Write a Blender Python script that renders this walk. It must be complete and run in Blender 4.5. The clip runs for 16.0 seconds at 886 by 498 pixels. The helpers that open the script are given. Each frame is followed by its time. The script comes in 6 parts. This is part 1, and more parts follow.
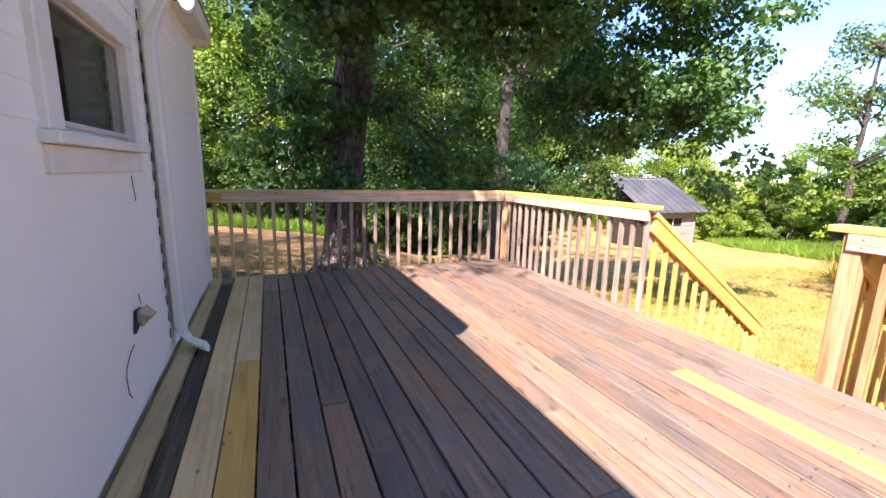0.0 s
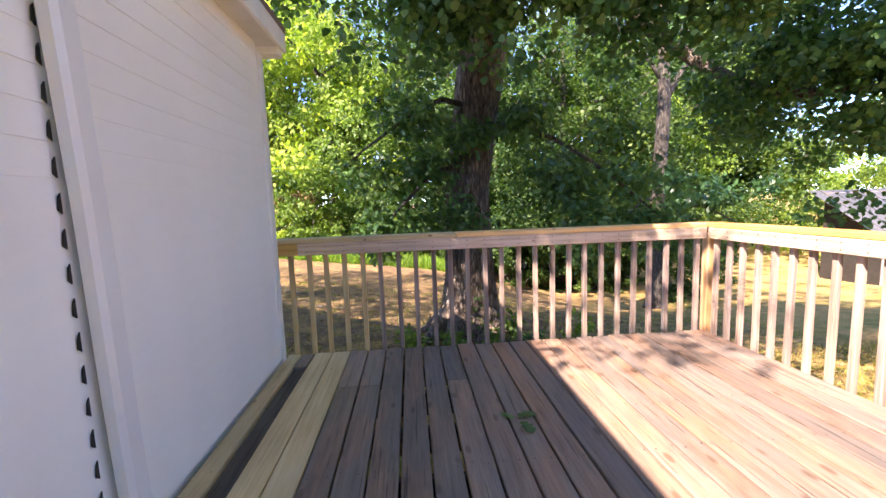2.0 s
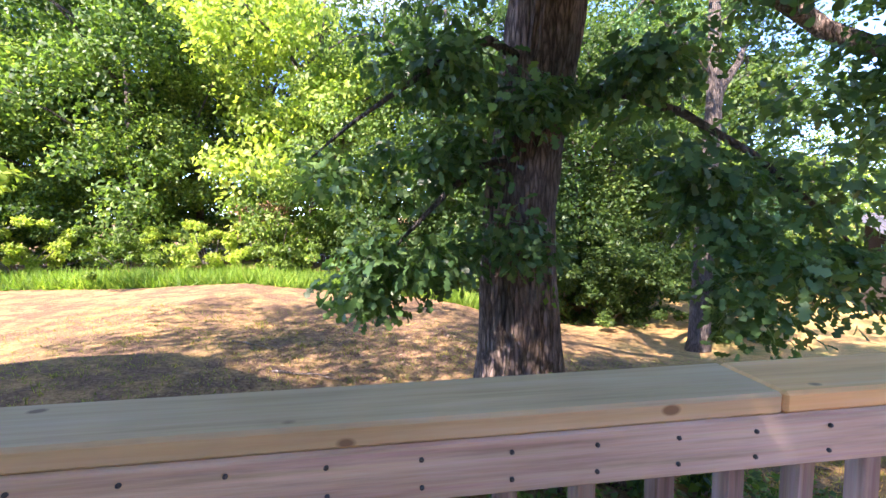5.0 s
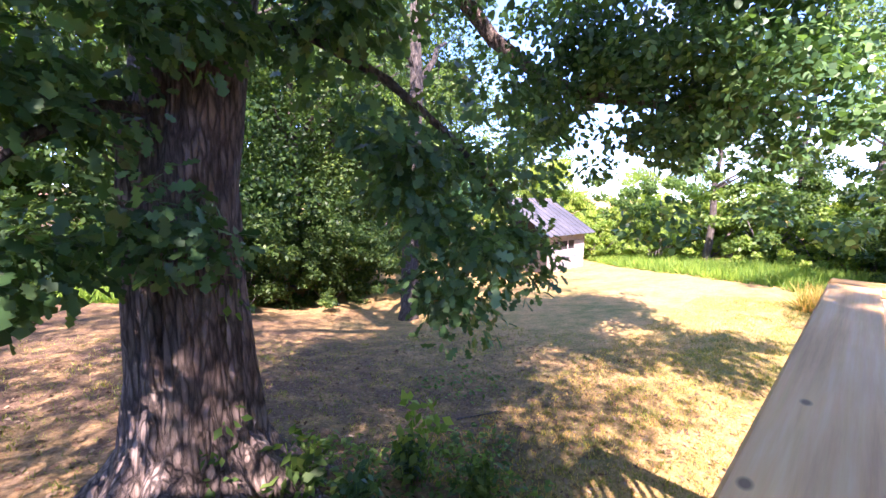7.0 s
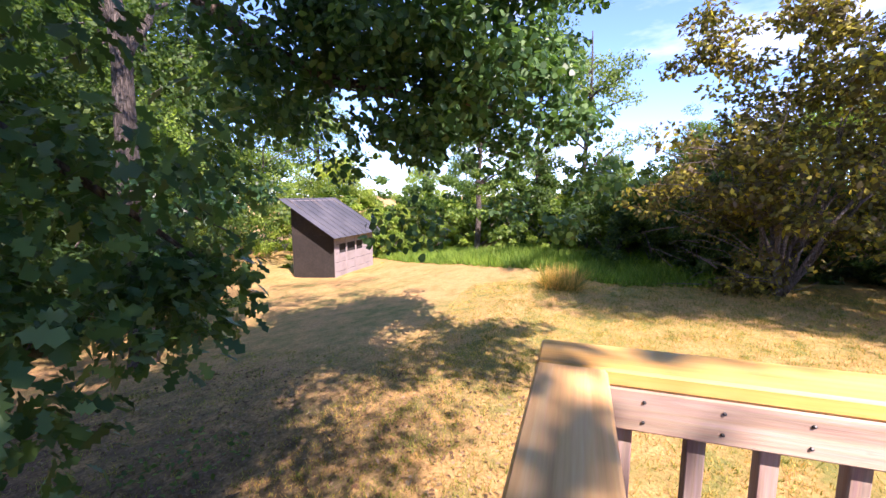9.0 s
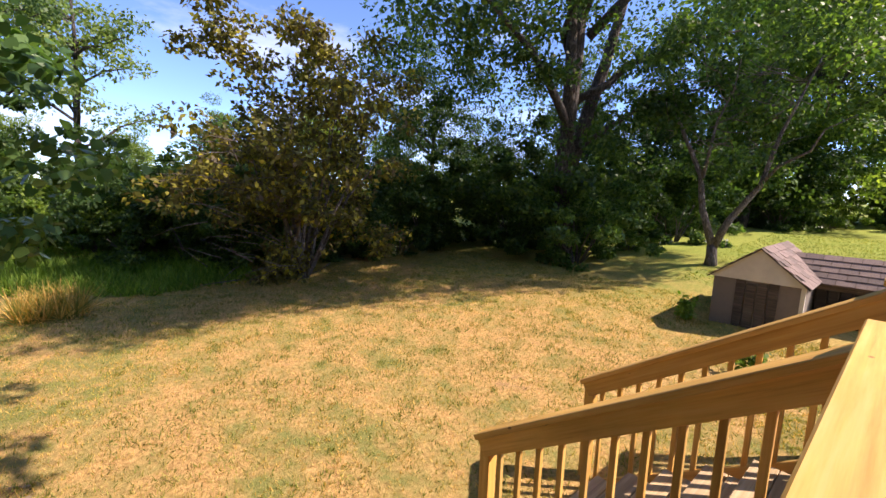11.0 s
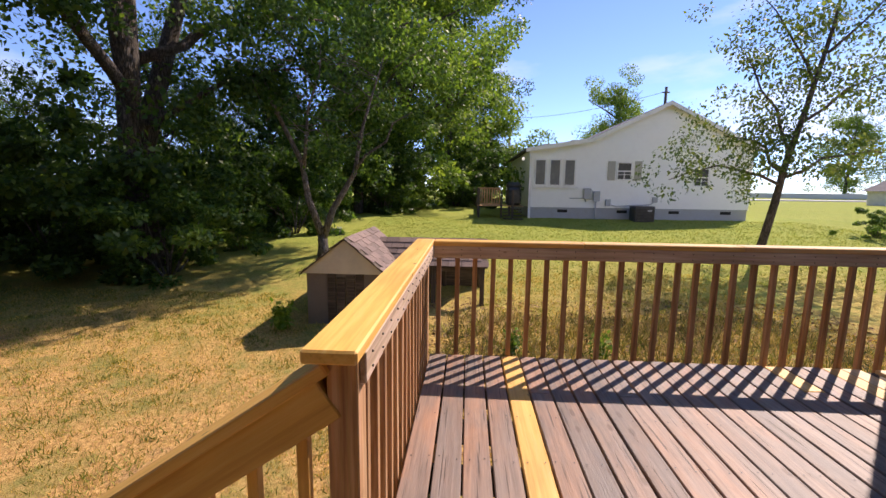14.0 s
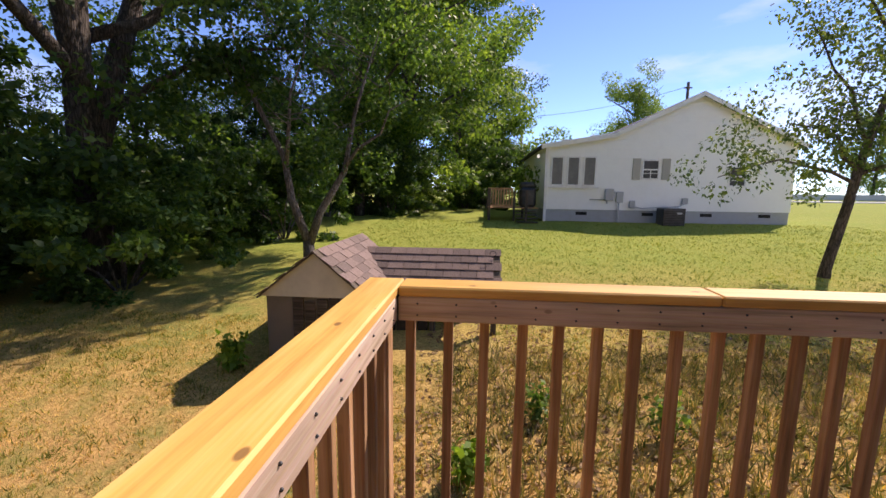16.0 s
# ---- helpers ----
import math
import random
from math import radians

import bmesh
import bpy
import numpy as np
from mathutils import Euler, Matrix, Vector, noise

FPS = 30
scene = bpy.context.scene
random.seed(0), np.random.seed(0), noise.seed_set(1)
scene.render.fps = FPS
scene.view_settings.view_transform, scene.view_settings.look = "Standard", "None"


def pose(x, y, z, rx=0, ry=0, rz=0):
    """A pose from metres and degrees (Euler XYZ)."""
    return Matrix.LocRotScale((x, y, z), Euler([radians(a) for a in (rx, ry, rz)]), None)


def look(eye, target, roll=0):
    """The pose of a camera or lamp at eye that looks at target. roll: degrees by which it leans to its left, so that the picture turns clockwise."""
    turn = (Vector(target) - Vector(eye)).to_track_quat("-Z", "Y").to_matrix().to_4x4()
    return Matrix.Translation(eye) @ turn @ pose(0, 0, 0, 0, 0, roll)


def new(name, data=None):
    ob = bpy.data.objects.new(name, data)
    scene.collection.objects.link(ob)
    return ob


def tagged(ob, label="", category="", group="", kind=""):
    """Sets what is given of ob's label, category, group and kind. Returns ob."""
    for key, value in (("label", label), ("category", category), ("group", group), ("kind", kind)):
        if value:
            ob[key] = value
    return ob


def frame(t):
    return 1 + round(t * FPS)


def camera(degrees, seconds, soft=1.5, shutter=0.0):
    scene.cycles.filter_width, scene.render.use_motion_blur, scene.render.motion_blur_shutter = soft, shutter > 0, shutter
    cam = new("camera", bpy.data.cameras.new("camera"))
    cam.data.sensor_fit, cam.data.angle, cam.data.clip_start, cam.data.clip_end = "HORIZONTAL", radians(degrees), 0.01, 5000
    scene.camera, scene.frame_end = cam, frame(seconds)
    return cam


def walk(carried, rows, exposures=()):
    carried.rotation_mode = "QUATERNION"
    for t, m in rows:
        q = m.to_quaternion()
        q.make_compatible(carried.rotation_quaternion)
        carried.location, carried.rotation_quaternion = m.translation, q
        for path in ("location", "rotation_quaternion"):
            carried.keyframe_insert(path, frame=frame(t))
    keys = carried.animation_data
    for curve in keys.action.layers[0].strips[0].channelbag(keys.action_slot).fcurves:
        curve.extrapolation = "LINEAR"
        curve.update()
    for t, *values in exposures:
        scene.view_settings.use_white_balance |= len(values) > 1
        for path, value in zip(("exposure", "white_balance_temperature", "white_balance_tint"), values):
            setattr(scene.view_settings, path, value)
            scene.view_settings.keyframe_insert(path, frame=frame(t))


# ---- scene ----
cam = camera(94.6, 16.0)
PATH = [
    (0, (0.078, 0.463, 1.167), (0.846, 2.272, 0.792), 1.4),
    (0.5, (0.225, 0.774, 1.175), (0.757, 2.678, 0.873), -0.2),
    (1, (0.357, 1.137, 1.195), (0.724, 3.086, 0.938), -1.4),
    (1.5, (0.405, 1.524, 1.186), (0.666, 3.493, 0.956), -1.8),
    (2, (0.497, 1.98, 1.173), (0.649, 3.961, 0.943), -2.0),
    (2.5, (0.47, 2.382, 1.124), (0.595, 4.371, 0.956), -2.3),
    (3, (0.411, 2.817, 1.093), (0.489, 4.813, 0.999), -2.3),
    (5.3, (0.2, 4.807, 1.248), (0.522, 6.771, 1.047), 0.1),
    (5.5, (0.198, 4.92, 1.256), (0.662, 6.851, 1.021), 0.4),
    (6, (0.267, 5.141, 1.255), (1.144, 6.916, 0.978), 1.3),
    (6.5, (0.471, 5.22, 1.248), (1.602, 6.849, 0.992), 1.6),
    (7, (0.758, 5.254, 1.238), (2.134, 6.68, 0.968), 1.3),
    (7.5, (1.046, 5.301, 1.238), (2.648, 6.463, 0.951), 0.7),
    (8, (1.332, 5.28, 1.272), (3.055, 6.257, 0.991), 0.1),
    (8.2, (1.453, 5.268, 1.27), (3.21, 6.182, 0.994), -0.2),
    (10.3, (2.85, 5.252, 1.325), (4.782, 4.828, 1.027), 2.1),
    (10.5, (2.873, 5.16, 1.318), (4.724, 4.467, 1.013), 2.4),
    (11, (3.027, 4.971, 1.33), (4.522, 3.673, 1.046), 1.8),
    (11.5, (3.059, 4.705, 1.35), (4.18, 3.067, 1.105), 0.7),
    (12, (2.959, 4.307, 1.346), (3.808, 2.509, 1.13), -0.2),
    (12.5, (2.911, 3.9, 1.323), (3.529, 2.012, 1.096), -0.2),
    (13, (2.851, 3.5, 1.33), (3.277, 1.563, 1.073), 0.3),
    (13.5, (2.732, 3.118, 1.33), (2.997, 1.155, 1.053), 0.6),
    (14, (2.694, 2.663, 1.319), (2.814, 0.687, 1.031), 0.7),
    (14.5, (2.654, 2.195, 1.305), (2.697, 0.216, 1.024), 0.8),
    (15, (2.623, 1.828, 1.316), (2.69, -0.153, 1.044), 0.8),
    (15.5, (2.67, 1.405, 1.27), (2.787, -0.575, 1.009), 0.7),
    (16, (2.666, 0.997, 1.276), (2.835, -0.976, 0.994), 0.7),
]
walk(cam, [(t, look(eye, target, roll)) for t, eye, target, roll in PATH], exposures=[(0.0, 2.35, 6300, 24), (1.0, 2.6, 6600, 24), (3.0, 2.85, 6700, 24), (5.5, 3.0, 6100, 35), (7.0, 2.95, 5950, 42), (8.2, 2.4, 6000, 42), (10.3, 1.5, 6500, 24), (12.5, 1.05, 6700, 27), (16.0, 0.85, 6750, 27)])

# ---- world, sun ----
SUN_WAY = Vector((0.73, 0.72, -1.0)).normalized()
world = bpy.data.worlds.new("sky")
scene.world = world
world.use_nodes = True
wn = world.node_tree.nodes
wl = world.node_tree.links
wn.clear()
sky = wn.new("ShaderNodeTexSky")
sky.sky_type = "NISHITA"
sky.sun_disc = False
sky.sun_elevation = math.asin(-SUN_WAY.z)
sky.sun_rotation = math.atan2(-SUN_WAY.x, -SUN_WAY.y)
sky.air_density = 0.6
sky.dust_density = 0.0
sky.ozone_density = 6.0
tc = wn.new("ShaderNodeTexCoord")
mp = wn.new("ShaderNodeMapping")
mp.inputs["Scale"].default_value = (1.2, 1.2, 4.0)
cl = wn.new("ShaderNodeTexNoise")
cl.inputs["Scale"].default_value = 1.6
cl.inputs["Detail"].default_value = 7
cl.inputs["Roughness"].default_value = 0.55
cr = wn.new("ShaderNodeValToRGB")
cr.color_ramp.elements[0].position, cr.color_ramp.elements[1].position = 0.53, 0.82
mixc = wn.new("ShaderNodeMix")
mixc.data_type = "RGBA"
mixc.inputs["B"].default_value = (4.2, 4.5, 5.0, 1)
bg = wn.new("ShaderNodeBackground")
bg.inputs["Strength"].default_value = 0.145
wo = wn.new("ShaderNodeOutputWorld")
wl.new(tc.outputs["Generated"], mp.inputs["Vector"])
wl.new(mp.outputs["Vector"], cl.inputs["Vector"])
wl.new(cl.outputs["Fac"], cr.inputs["Fac"])
wl.new(cr.outputs["Color"], mixc.inputs["Factor"])
wl.new(sky.outputs["Color"], mixc.inputs["A"])
wl.new(mixc.outputs["Result"], bg.inputs["Color"])
wl.new(bg.outputs["Background"], wo.inputs["Surface"])
sun_data = bpy.data.lights.new("sun", "SUN")
sun_data.energy = 3.9
sun_data.angle = radians(0.53)
sun_data.color = (1.0, 0.90, 0.75)
sun = new("sun", sun_data)
sun.matrix_world = look((0, 0, 30), Vector((0, 0, 30)) + SUN_WAY)


# ---- materials ----
def nodes_of(name):
    m = bpy.data.materials.new(name)
    m.use_nodes = True
    nt = m.node_tree
    return m, nt.nodes, nt.links, nt.nodes["Principled BSDF"]


def ramp(n, stops):
    r = n.new("ShaderNodeValToRGB")
    e = r.color_ramp.elements
    while len(e) < len(stops):
        e.new(0.5)
    for i, (p, c) in enumerate(stops):
        e[i].position, e[i].color = p, (*c, 1)
    return r


def noise_node(n, l, vec, scale, detail=5, rough=0.6, dims="3D"):
    t = n.new("ShaderNodeTexNoise")
    t.noise_dimensions = dims
    t.inputs["Scale"].default_value = scale
    t.inputs["Detail"].default_value = detail
    t.inputs["Roughness"].default_value = rough
    if vec is not None:
        l.new(vec, t.inputs["Vector"])
    return t


def mixed(n, l, fac, a, b, mode="MIX"):
    x = n.new("ShaderNodeMix")
    x.data_type = "RGBA"
    x.blend_type = mode
    for key, v in (("Factor", fac), ("A", a), ("B", b)):
        if isinstance(v, (int, float)):
            x.inputs[key].default_value = v
        elif isinstance(v, tuple):
            x.inputs[key].default_value = (*v, 1)
        else:
            l.new(v, x.inputs[key])
    return x.outputs["Result"]


def object_vector(n, l, scale):
    """Object coordinates shifted by a random amount for every object."""
    c = n.new("ShaderNodeTexCoord")
    o = n.new("ShaderNodeObjectInfo")
    a = n.new("ShaderNodeVectorMath")
    a.operation = "MULTIPLY_ADD"
    s = n.new("ShaderNodeVectorMath")
    s.operation = "SCALE"
    s.inputs[0].default_value = (37.0, 53.0, 71.0)
    l.new(o.outputs["Random"], s.inputs["Scale"])
    l.new(c.outputs["Object"], a.inputs[0])
    a.inputs[1].default_value = scale
    l.new(s.outputs["Vector"], a.inputs[2])
    return a.outputs["Vector"], o.outputs["Random"]


def bumped(n, l, height, strength, distance, bsdf):
    b = n.new("ShaderNodeBump")
    b.inputs["Strength"].default_value = strength
    b.inputs["Distance"].default_value = distance
    l.new(height, b.inputs["Height"])
    l.new(b.outputs["Normal"], bsdf.inputs["Normal"])


def wood(name, dark, mid, light, rough=0.75, grain=1.0, knots=0.0, bump=0.5):
    """Sawn timber with its grain along the local x axis."""
    m, n, l, p = nodes_of(name)
    vec, rnd = object_vector(n, l, (1.6, 34.0, 34.0))
    g1 = noise_node(n, l, vec, 1.0, 6, 0.65)
    vec2, _ = object_vector(n, l, (3.0, 150.0, 150.0))
    g2 = noise_node(n, l, vec2, 1.0, 3, 0.6)
    vec3, _ = object_vector(n, l, (1.4, 3.5, 3.5))
    g3 = noise_node(n, l, vec3, 1.0, 4, 0.5)
    c = ramp(n, [(0.30, dark), (0.5, mid), (0.72, light)])
    l.new(g1.outputs["Fac"], c.inputs["Fac"])
    col = mixed(n, l, 0.35 * grain, c.outputs["Color"], g2.outputs["Color"], "SOFT_LIGHT")
    st = ramp(n, [(0.35, (0.74, 0.72, 0.70)), (0.62, (1.08, 1.06, 1.04))])
    l.new(g3.outputs["Fac"], st.inputs["Fac"])
    col = mixed(n, l, 0.8, col, st.outputs["Color"], "MULTIPLY")
    tone = ramp(n, [(0.0, (0.74, 0.73, 0.74)), (1.0, (1.15, 1.1, 1.05))])
    l.new(rnd, tone.inputs["Fac"])
    col = mixed(n, l, 0.85, col, tone.outputs["Color"], "MULTIPLY")
    if knots:
        vk, _ = object_vector(n, l, (4.5, 8.0, 8.0))
        v = n.new("ShaderNodeTexVoronoi")
        v.inputs["Scale"].default_value = 1.0
        l.new(vk, v.inputs["Vector"])
        k = ramp(n, [(0.055, (1, 1, 1)), (0.085, (0, 0, 0))])
        l.new(v.outputs["Distance"], k.inputs["Fac"])
        f = n.new("ShaderNodeMath")
        f.operation = "MULTIPLY"
        f.inputs[1].default_value = knots
        l.new(k.outputs["Color"], f.inputs[0])
        col = mixed(n, l, f.outputs["Value"], col, (0.13, 0.06, 0.025))
    l.new(col, p.inputs["Base Color"])
    p.inputs["Roughness"].default_value = rough
    bumped(n, l, g1.outputs["Fac"], bump, 0.004, p)
    return m


def deck_wood():
    """Weathered deck boards: silvery and rust-tinted patches, long dark checks, stains and knots."""
    m, n, l, p = nodes_of("weathered deck wood")
    v1, rnd = object_vector(n, l, (2.2, 34.0, 34.0))
    v2, _ = object_vector(n, l, (2.6, 120.0, 120.0))
    v3, _ = object_vector(n, l, (1.1, 4.5, 4.5))
    v4, _ = object_vector(n, l, (7.0, 24.0, 24.0))
    v5, _ = object_vector(n, l, (1.9, 7.0, 7.0))
    v6, _ = object_vector(n, l, (2.0, 70.0, 70.0))
    g1 = noise_node(n, l, v1, 1.0, 7, 0.7)
    g2 = noise_node(n, l, v2, 1.0, 4, 0.7)
    g3 = noise_node(n, l, v3, 1.0, 5, 0.6)
    g4 = noise_node(n, l, v4, 1.0, 6, 0.7)
    g5 = noise_node(n, l, v5, 1.0, 4, 0.55)
    g6 = noise_node(n, l, v6, 1.0, 3, 0.5)
    c = ramp(n, [(0.24, (0.06, 0.045, 0.037)), (0.42, (0.145, 0.113, 0.095)), (0.58, (0.20, 0.16, 0.137)), (0.76, (0.31, 0.255, 0.22))])
    l.new(mixed(n, l, 0.3, g1.outputs["Fac"], g2.outputs["Fac"]), c.inputs["Fac"])
    tint = ramp(n, [(0.36, (0.86, 0.90, 0.93)), (0.5, (1.06, 0.97, 0.90)), (0.64, (1.42, 1.06, 0.80))])
    l.new(g3.outputs["Fac"], tint.inputs["Fac"])
    col = mixed(n, l, 1.0, c.outputs["Color"], tint.outputs["Color"], "MULTIPLY")
    stain = ramp(n, [(0.53, (0, 0, 0)), (0.70, (0.55, 0.55, 0.55))])
    l.new(mixed(n, l, 0.5, g5.outputs["Fac"], g4.outputs["Fac"]), stain.inputs["Fac"])
    col = mixed(n, l, stain.outputs["Color"], col, (0.065, 0.048, 0.04))
    check = ramp(n, [(0.325, (0.75, 0.75, 0.75)), (0.365, (0, 0, 0))])
    l.new(g6.outputs["Fac"], check.inputs["Fac"])
    col = mixed(n, l, check.outputs["Color"], col, (0.035, 0.026, 0.022))
    vk, _ = object_vector(n, l, (3.6, 9.0, 9.0))
    v = n.new("ShaderNodeTexVoronoi")
    v.inputs["Scale"].default_value = 1.0
    l.new(mixed(n, l, 0.12, vk, g4.outputs["Color"], "ADD"), v.inputs["Vector"])
    k = ramp(n, [(0.10, (0.75, 0.75, 0.75)), (0.17, (0, 0, 0))])
    l.new(v.outputs["Distance"], k.inputs["Fac"])
    col = mixed(n, l, k.outputs["Color"], col, (0.085, 0.05, 0.032))
    tone = ramp(n, [(0.0, (0.80, 0.81, 0.83)), (0.5, (1.16, 1.12, 1.10)), (1.0, (1.52, 1.36, 1.24))])
    l.new(rnd, tone.inputs["Fac"])
    col = mixed(n, l, 1.0, col, tone.outputs["Color"], "MULTIPLY")
    l.new(col, p.inputs["Base Color"])
    p.inputs["Roughness"].default_value = 0.58
    p.inputs["Specular IOR Level"].default_value = 0.6
    bumped(n, l, mixed(n, l, check.outputs["Color"], mixed(n, l, 0.5, g1.outputs["Color"], g2.outputs["Color"]), (0.0, 0.0, 0.0)), 0.7, 0.005, p)
    return m


W_OLD = deck_wood()
W_NEW = wood("new yellow pine", (0.60, 0.33, 0.075), (0.78, 0.47, 0.12), (0.84, 0.57, 0.20), 0.55, 0.4, 0.75, 0.15)
W_PALE = wood("pale treated pine", (0.52, 0.37, 0.17), (0.67, 0.50, 0.26), (0.74, 0.59, 0.34), 0.6, 0.5, 0.8, 0.2)
W_CAP = wood("sun-bleached cap board", (0.62, 0.35, 0.125), (0.78, 0.48, 0.195), (0.84, 0.60, 0.30), 0.65, 0.6, 0.8, 0.3)
W_FASCIA = wood("bleached rail board", (0.33, 0.24, 0.17), (0.57, 0.44, 0.33), (0.73, 0.62, 0.50), 0.8, 0.9, 0.5, 0.6)
W_BAL = wood("weathered baluster wood", (0.22, 0.12, 0.055), (0.45, 0.26, 0.125), (0.61, 0.425, 0.265), 0.8, 0.9, 0.2, 0.5)
W_BLEACH = wood("bleached baluster wood", (0.16, 0.115, 0.092), (0.31, 0.235, 0.195), (0.48, 0.395, 0.34), 0.85, 0.9, 0.2, 0.5)
# near-black wood colour that stands in for shade inside the two sheds
W_SHADE = wood("near-black planks for shaded insides", (0.012, 0.01, 0.008), (0.03, 0.025, 0.02), (0.06, 0.05, 0.04), 0.9, 1.0, 0.0, 0.9)
W_DARK = wood("dark rough planks", (0.035, 0.028, 0.022), (0.10, 0.08, 0.06), (0.2, 0.16, 0.12), 0.9, 1.0, 0.0, 0.9)
W_TREAD = wood("stair tread pine", (0.34, 0.24, 0.13), (0.50, 0.37, 0.21), (0.6, 0.47, 0.3), 0.7, 0.6, 0.6, 0.3)


def painted(name, colour, rough=0.55, dirt=0.25, scale=3.0, bump=0.15, dirt_colour=(0.35, 0.32, 0.26)):
    m, n, l, p = nodes_of(name)
    c = n.new("ShaderNodeTexCoord")
    g = noise_node(n, l, c.outputs["Object"], scale, 8, 0.65)
    f = noise_node(n, l, c.outputs["Object"], scale * 18, 4, 0.6)
    r = ramp(n, [(0.45, (0, 0, 0)), (0.78, (dirt, dirt, dirt))])
    l.new(g.outputs["Fac"], r.inputs["Fac"])
    col = mixed(n, l, r.outputs["Color"], colour, dirt_colour)
    col = mixed(n, l, 0.08, col, f.outputs["Color"], "SOFT_LIGHT")
    l.new(col, p.inputs["Base Color"])
    p.inputs["Roughness"].default_value = rough
    bumped(n, l, f.outputs["Fac"], bump, 0.003, p)
    return m


M_SIDING = painted("white lap siding paint", (0.93, 0.92, 0.875), 0.5, 0.07)
M_TRIM = painted("white trim paint", (0.86, 0.85, 0.82), 0.45, 0.3)
M_SOFFIT = painted("aged white soffit", (0.74, 0.71, 0.65), 0.6, 0.45)
M_RUST = painted("weathered window sash", (0.62, 0.56, 0.50), 0.6, 0.6)
M_DARKMETAL = painted("dark painted metal", (0.03, 0.032, 0.035), 0.4, 0.2)
M_GREYMETAL = painted("grey painted metal", (0.42, 0.43, 0.44), 0.4, 0.3)
M_PVC = painted("white downspout enamel", (0.82, 0.82, 0.81), 0.35, 0.15, 2.0, 0.05)
M_FOUND = painted("grey block foundation", (0.42, 0.43, 0.45), 0.85, 0.4, 4.0, 0.5)
M_CREAM = painted("cream gable board", (0.66, 0.62, 0.50), 0.7, 0.4)
M_PLY = painted("weathered plywood", (0.20, 0.17, 0.14), 0.85, 0.8, 2.5, 0.5, (0.12, 0.10, 0.085))
M_SHED = painted("pinkish faded shed boards", (0.29, 0.25, 0.245), 0.85, 0.8, 2.2, 0.5, (0.16, 0.135, 0.125))
M_TIN = painted("old grey tin roof", (0.05, 0.053, 0.062), 0.85, 0.5, 1.2, 0.2, (0.17, 0.16, 0.165))
M_ROAD = painted("pale concrete road", (0.62, 0.60, 0.56), 0.9, 0.4, 0.6)
M_FOAM = painted("torn insulation", (0.52, 0.42, 0.30), 0.95, 0.6, 14.0, 0.9)
M_BLACK = painted("dark gap", (0.02, 0.018, 0.016), 0.95, 0.1)
M_SHUTTER = painted("grey-tan shutter", (0.42, 0.40, 0.34), 0.6, 0.2)
M_CURTAIN = painted("grey curtain cloth", (0.26, 0.255, 0.235), 0.95, 0.3, 9.0)
M_INK = painted("black stamped ink", (0.03, 0.028, 0.025), 0.7, 0.1)


def shingle_material():
    m, n, l, p = nodes_of("brown-pink shingle")
    c = n.new("ShaderNodeTexCoord")
    o = n.new("ShaderNodeObjectInfo")
    g = noise_node(n, l, c.outputs["Object"], 60, 5, 0.7)
    r = ramp(n, [(0.3, (0.10, 0.076, 0.066)), (0.7, (0.27, 0.212, 0.186))])
    l.new(g.outputs["Fac"], r.inputs["Fac"])
    t = ramp(n, [(0, (0.75, 0.72, 0.72)), (1, (1.2, 1.12, 1.1))])
    l.new(o.outputs["Random"], t.inputs["Fac"])
    l.new(mixed(n, l, 1.0, r.outputs["Color"], t.outputs["Color"], "MULTIPLY"), p.inputs["Base Color"])
    p.inputs["Roughness"].default_value = 0.95
    bumped(n, l, g.outputs["Fac"], 0.5, 0.004, p)
    return m


M_SHINGLE = shingle_material()


def glass_material():
    m, n, l, p = nodes_of("window glass")
    p.inputs["Base Color"].default_value = (0.9, 0.95, 0.95, 1)
    p.inputs["Roughness"].default_value = 0.02
    p.inputs["IOR"].default_value = 1.42
    p.inputs["Transmission Weight"].default_value = 1.0
    return m


M_GLASS = glass_material()


def bulb_material():
    m, n, l, p = nodes_of("floodlight lens")
    p.inputs["Base Color"].default_value = (0.85, 0.85, 0.83, 1)
    p.inputs["Roughness"].default_value = 0.15
    p.inputs["Emission Color"].default_value = (1, 0.97, 0.9, 1)
    p.inputs["Emission Strength"].default_value = 0.35
    return m


M_BULB = bulb_material()


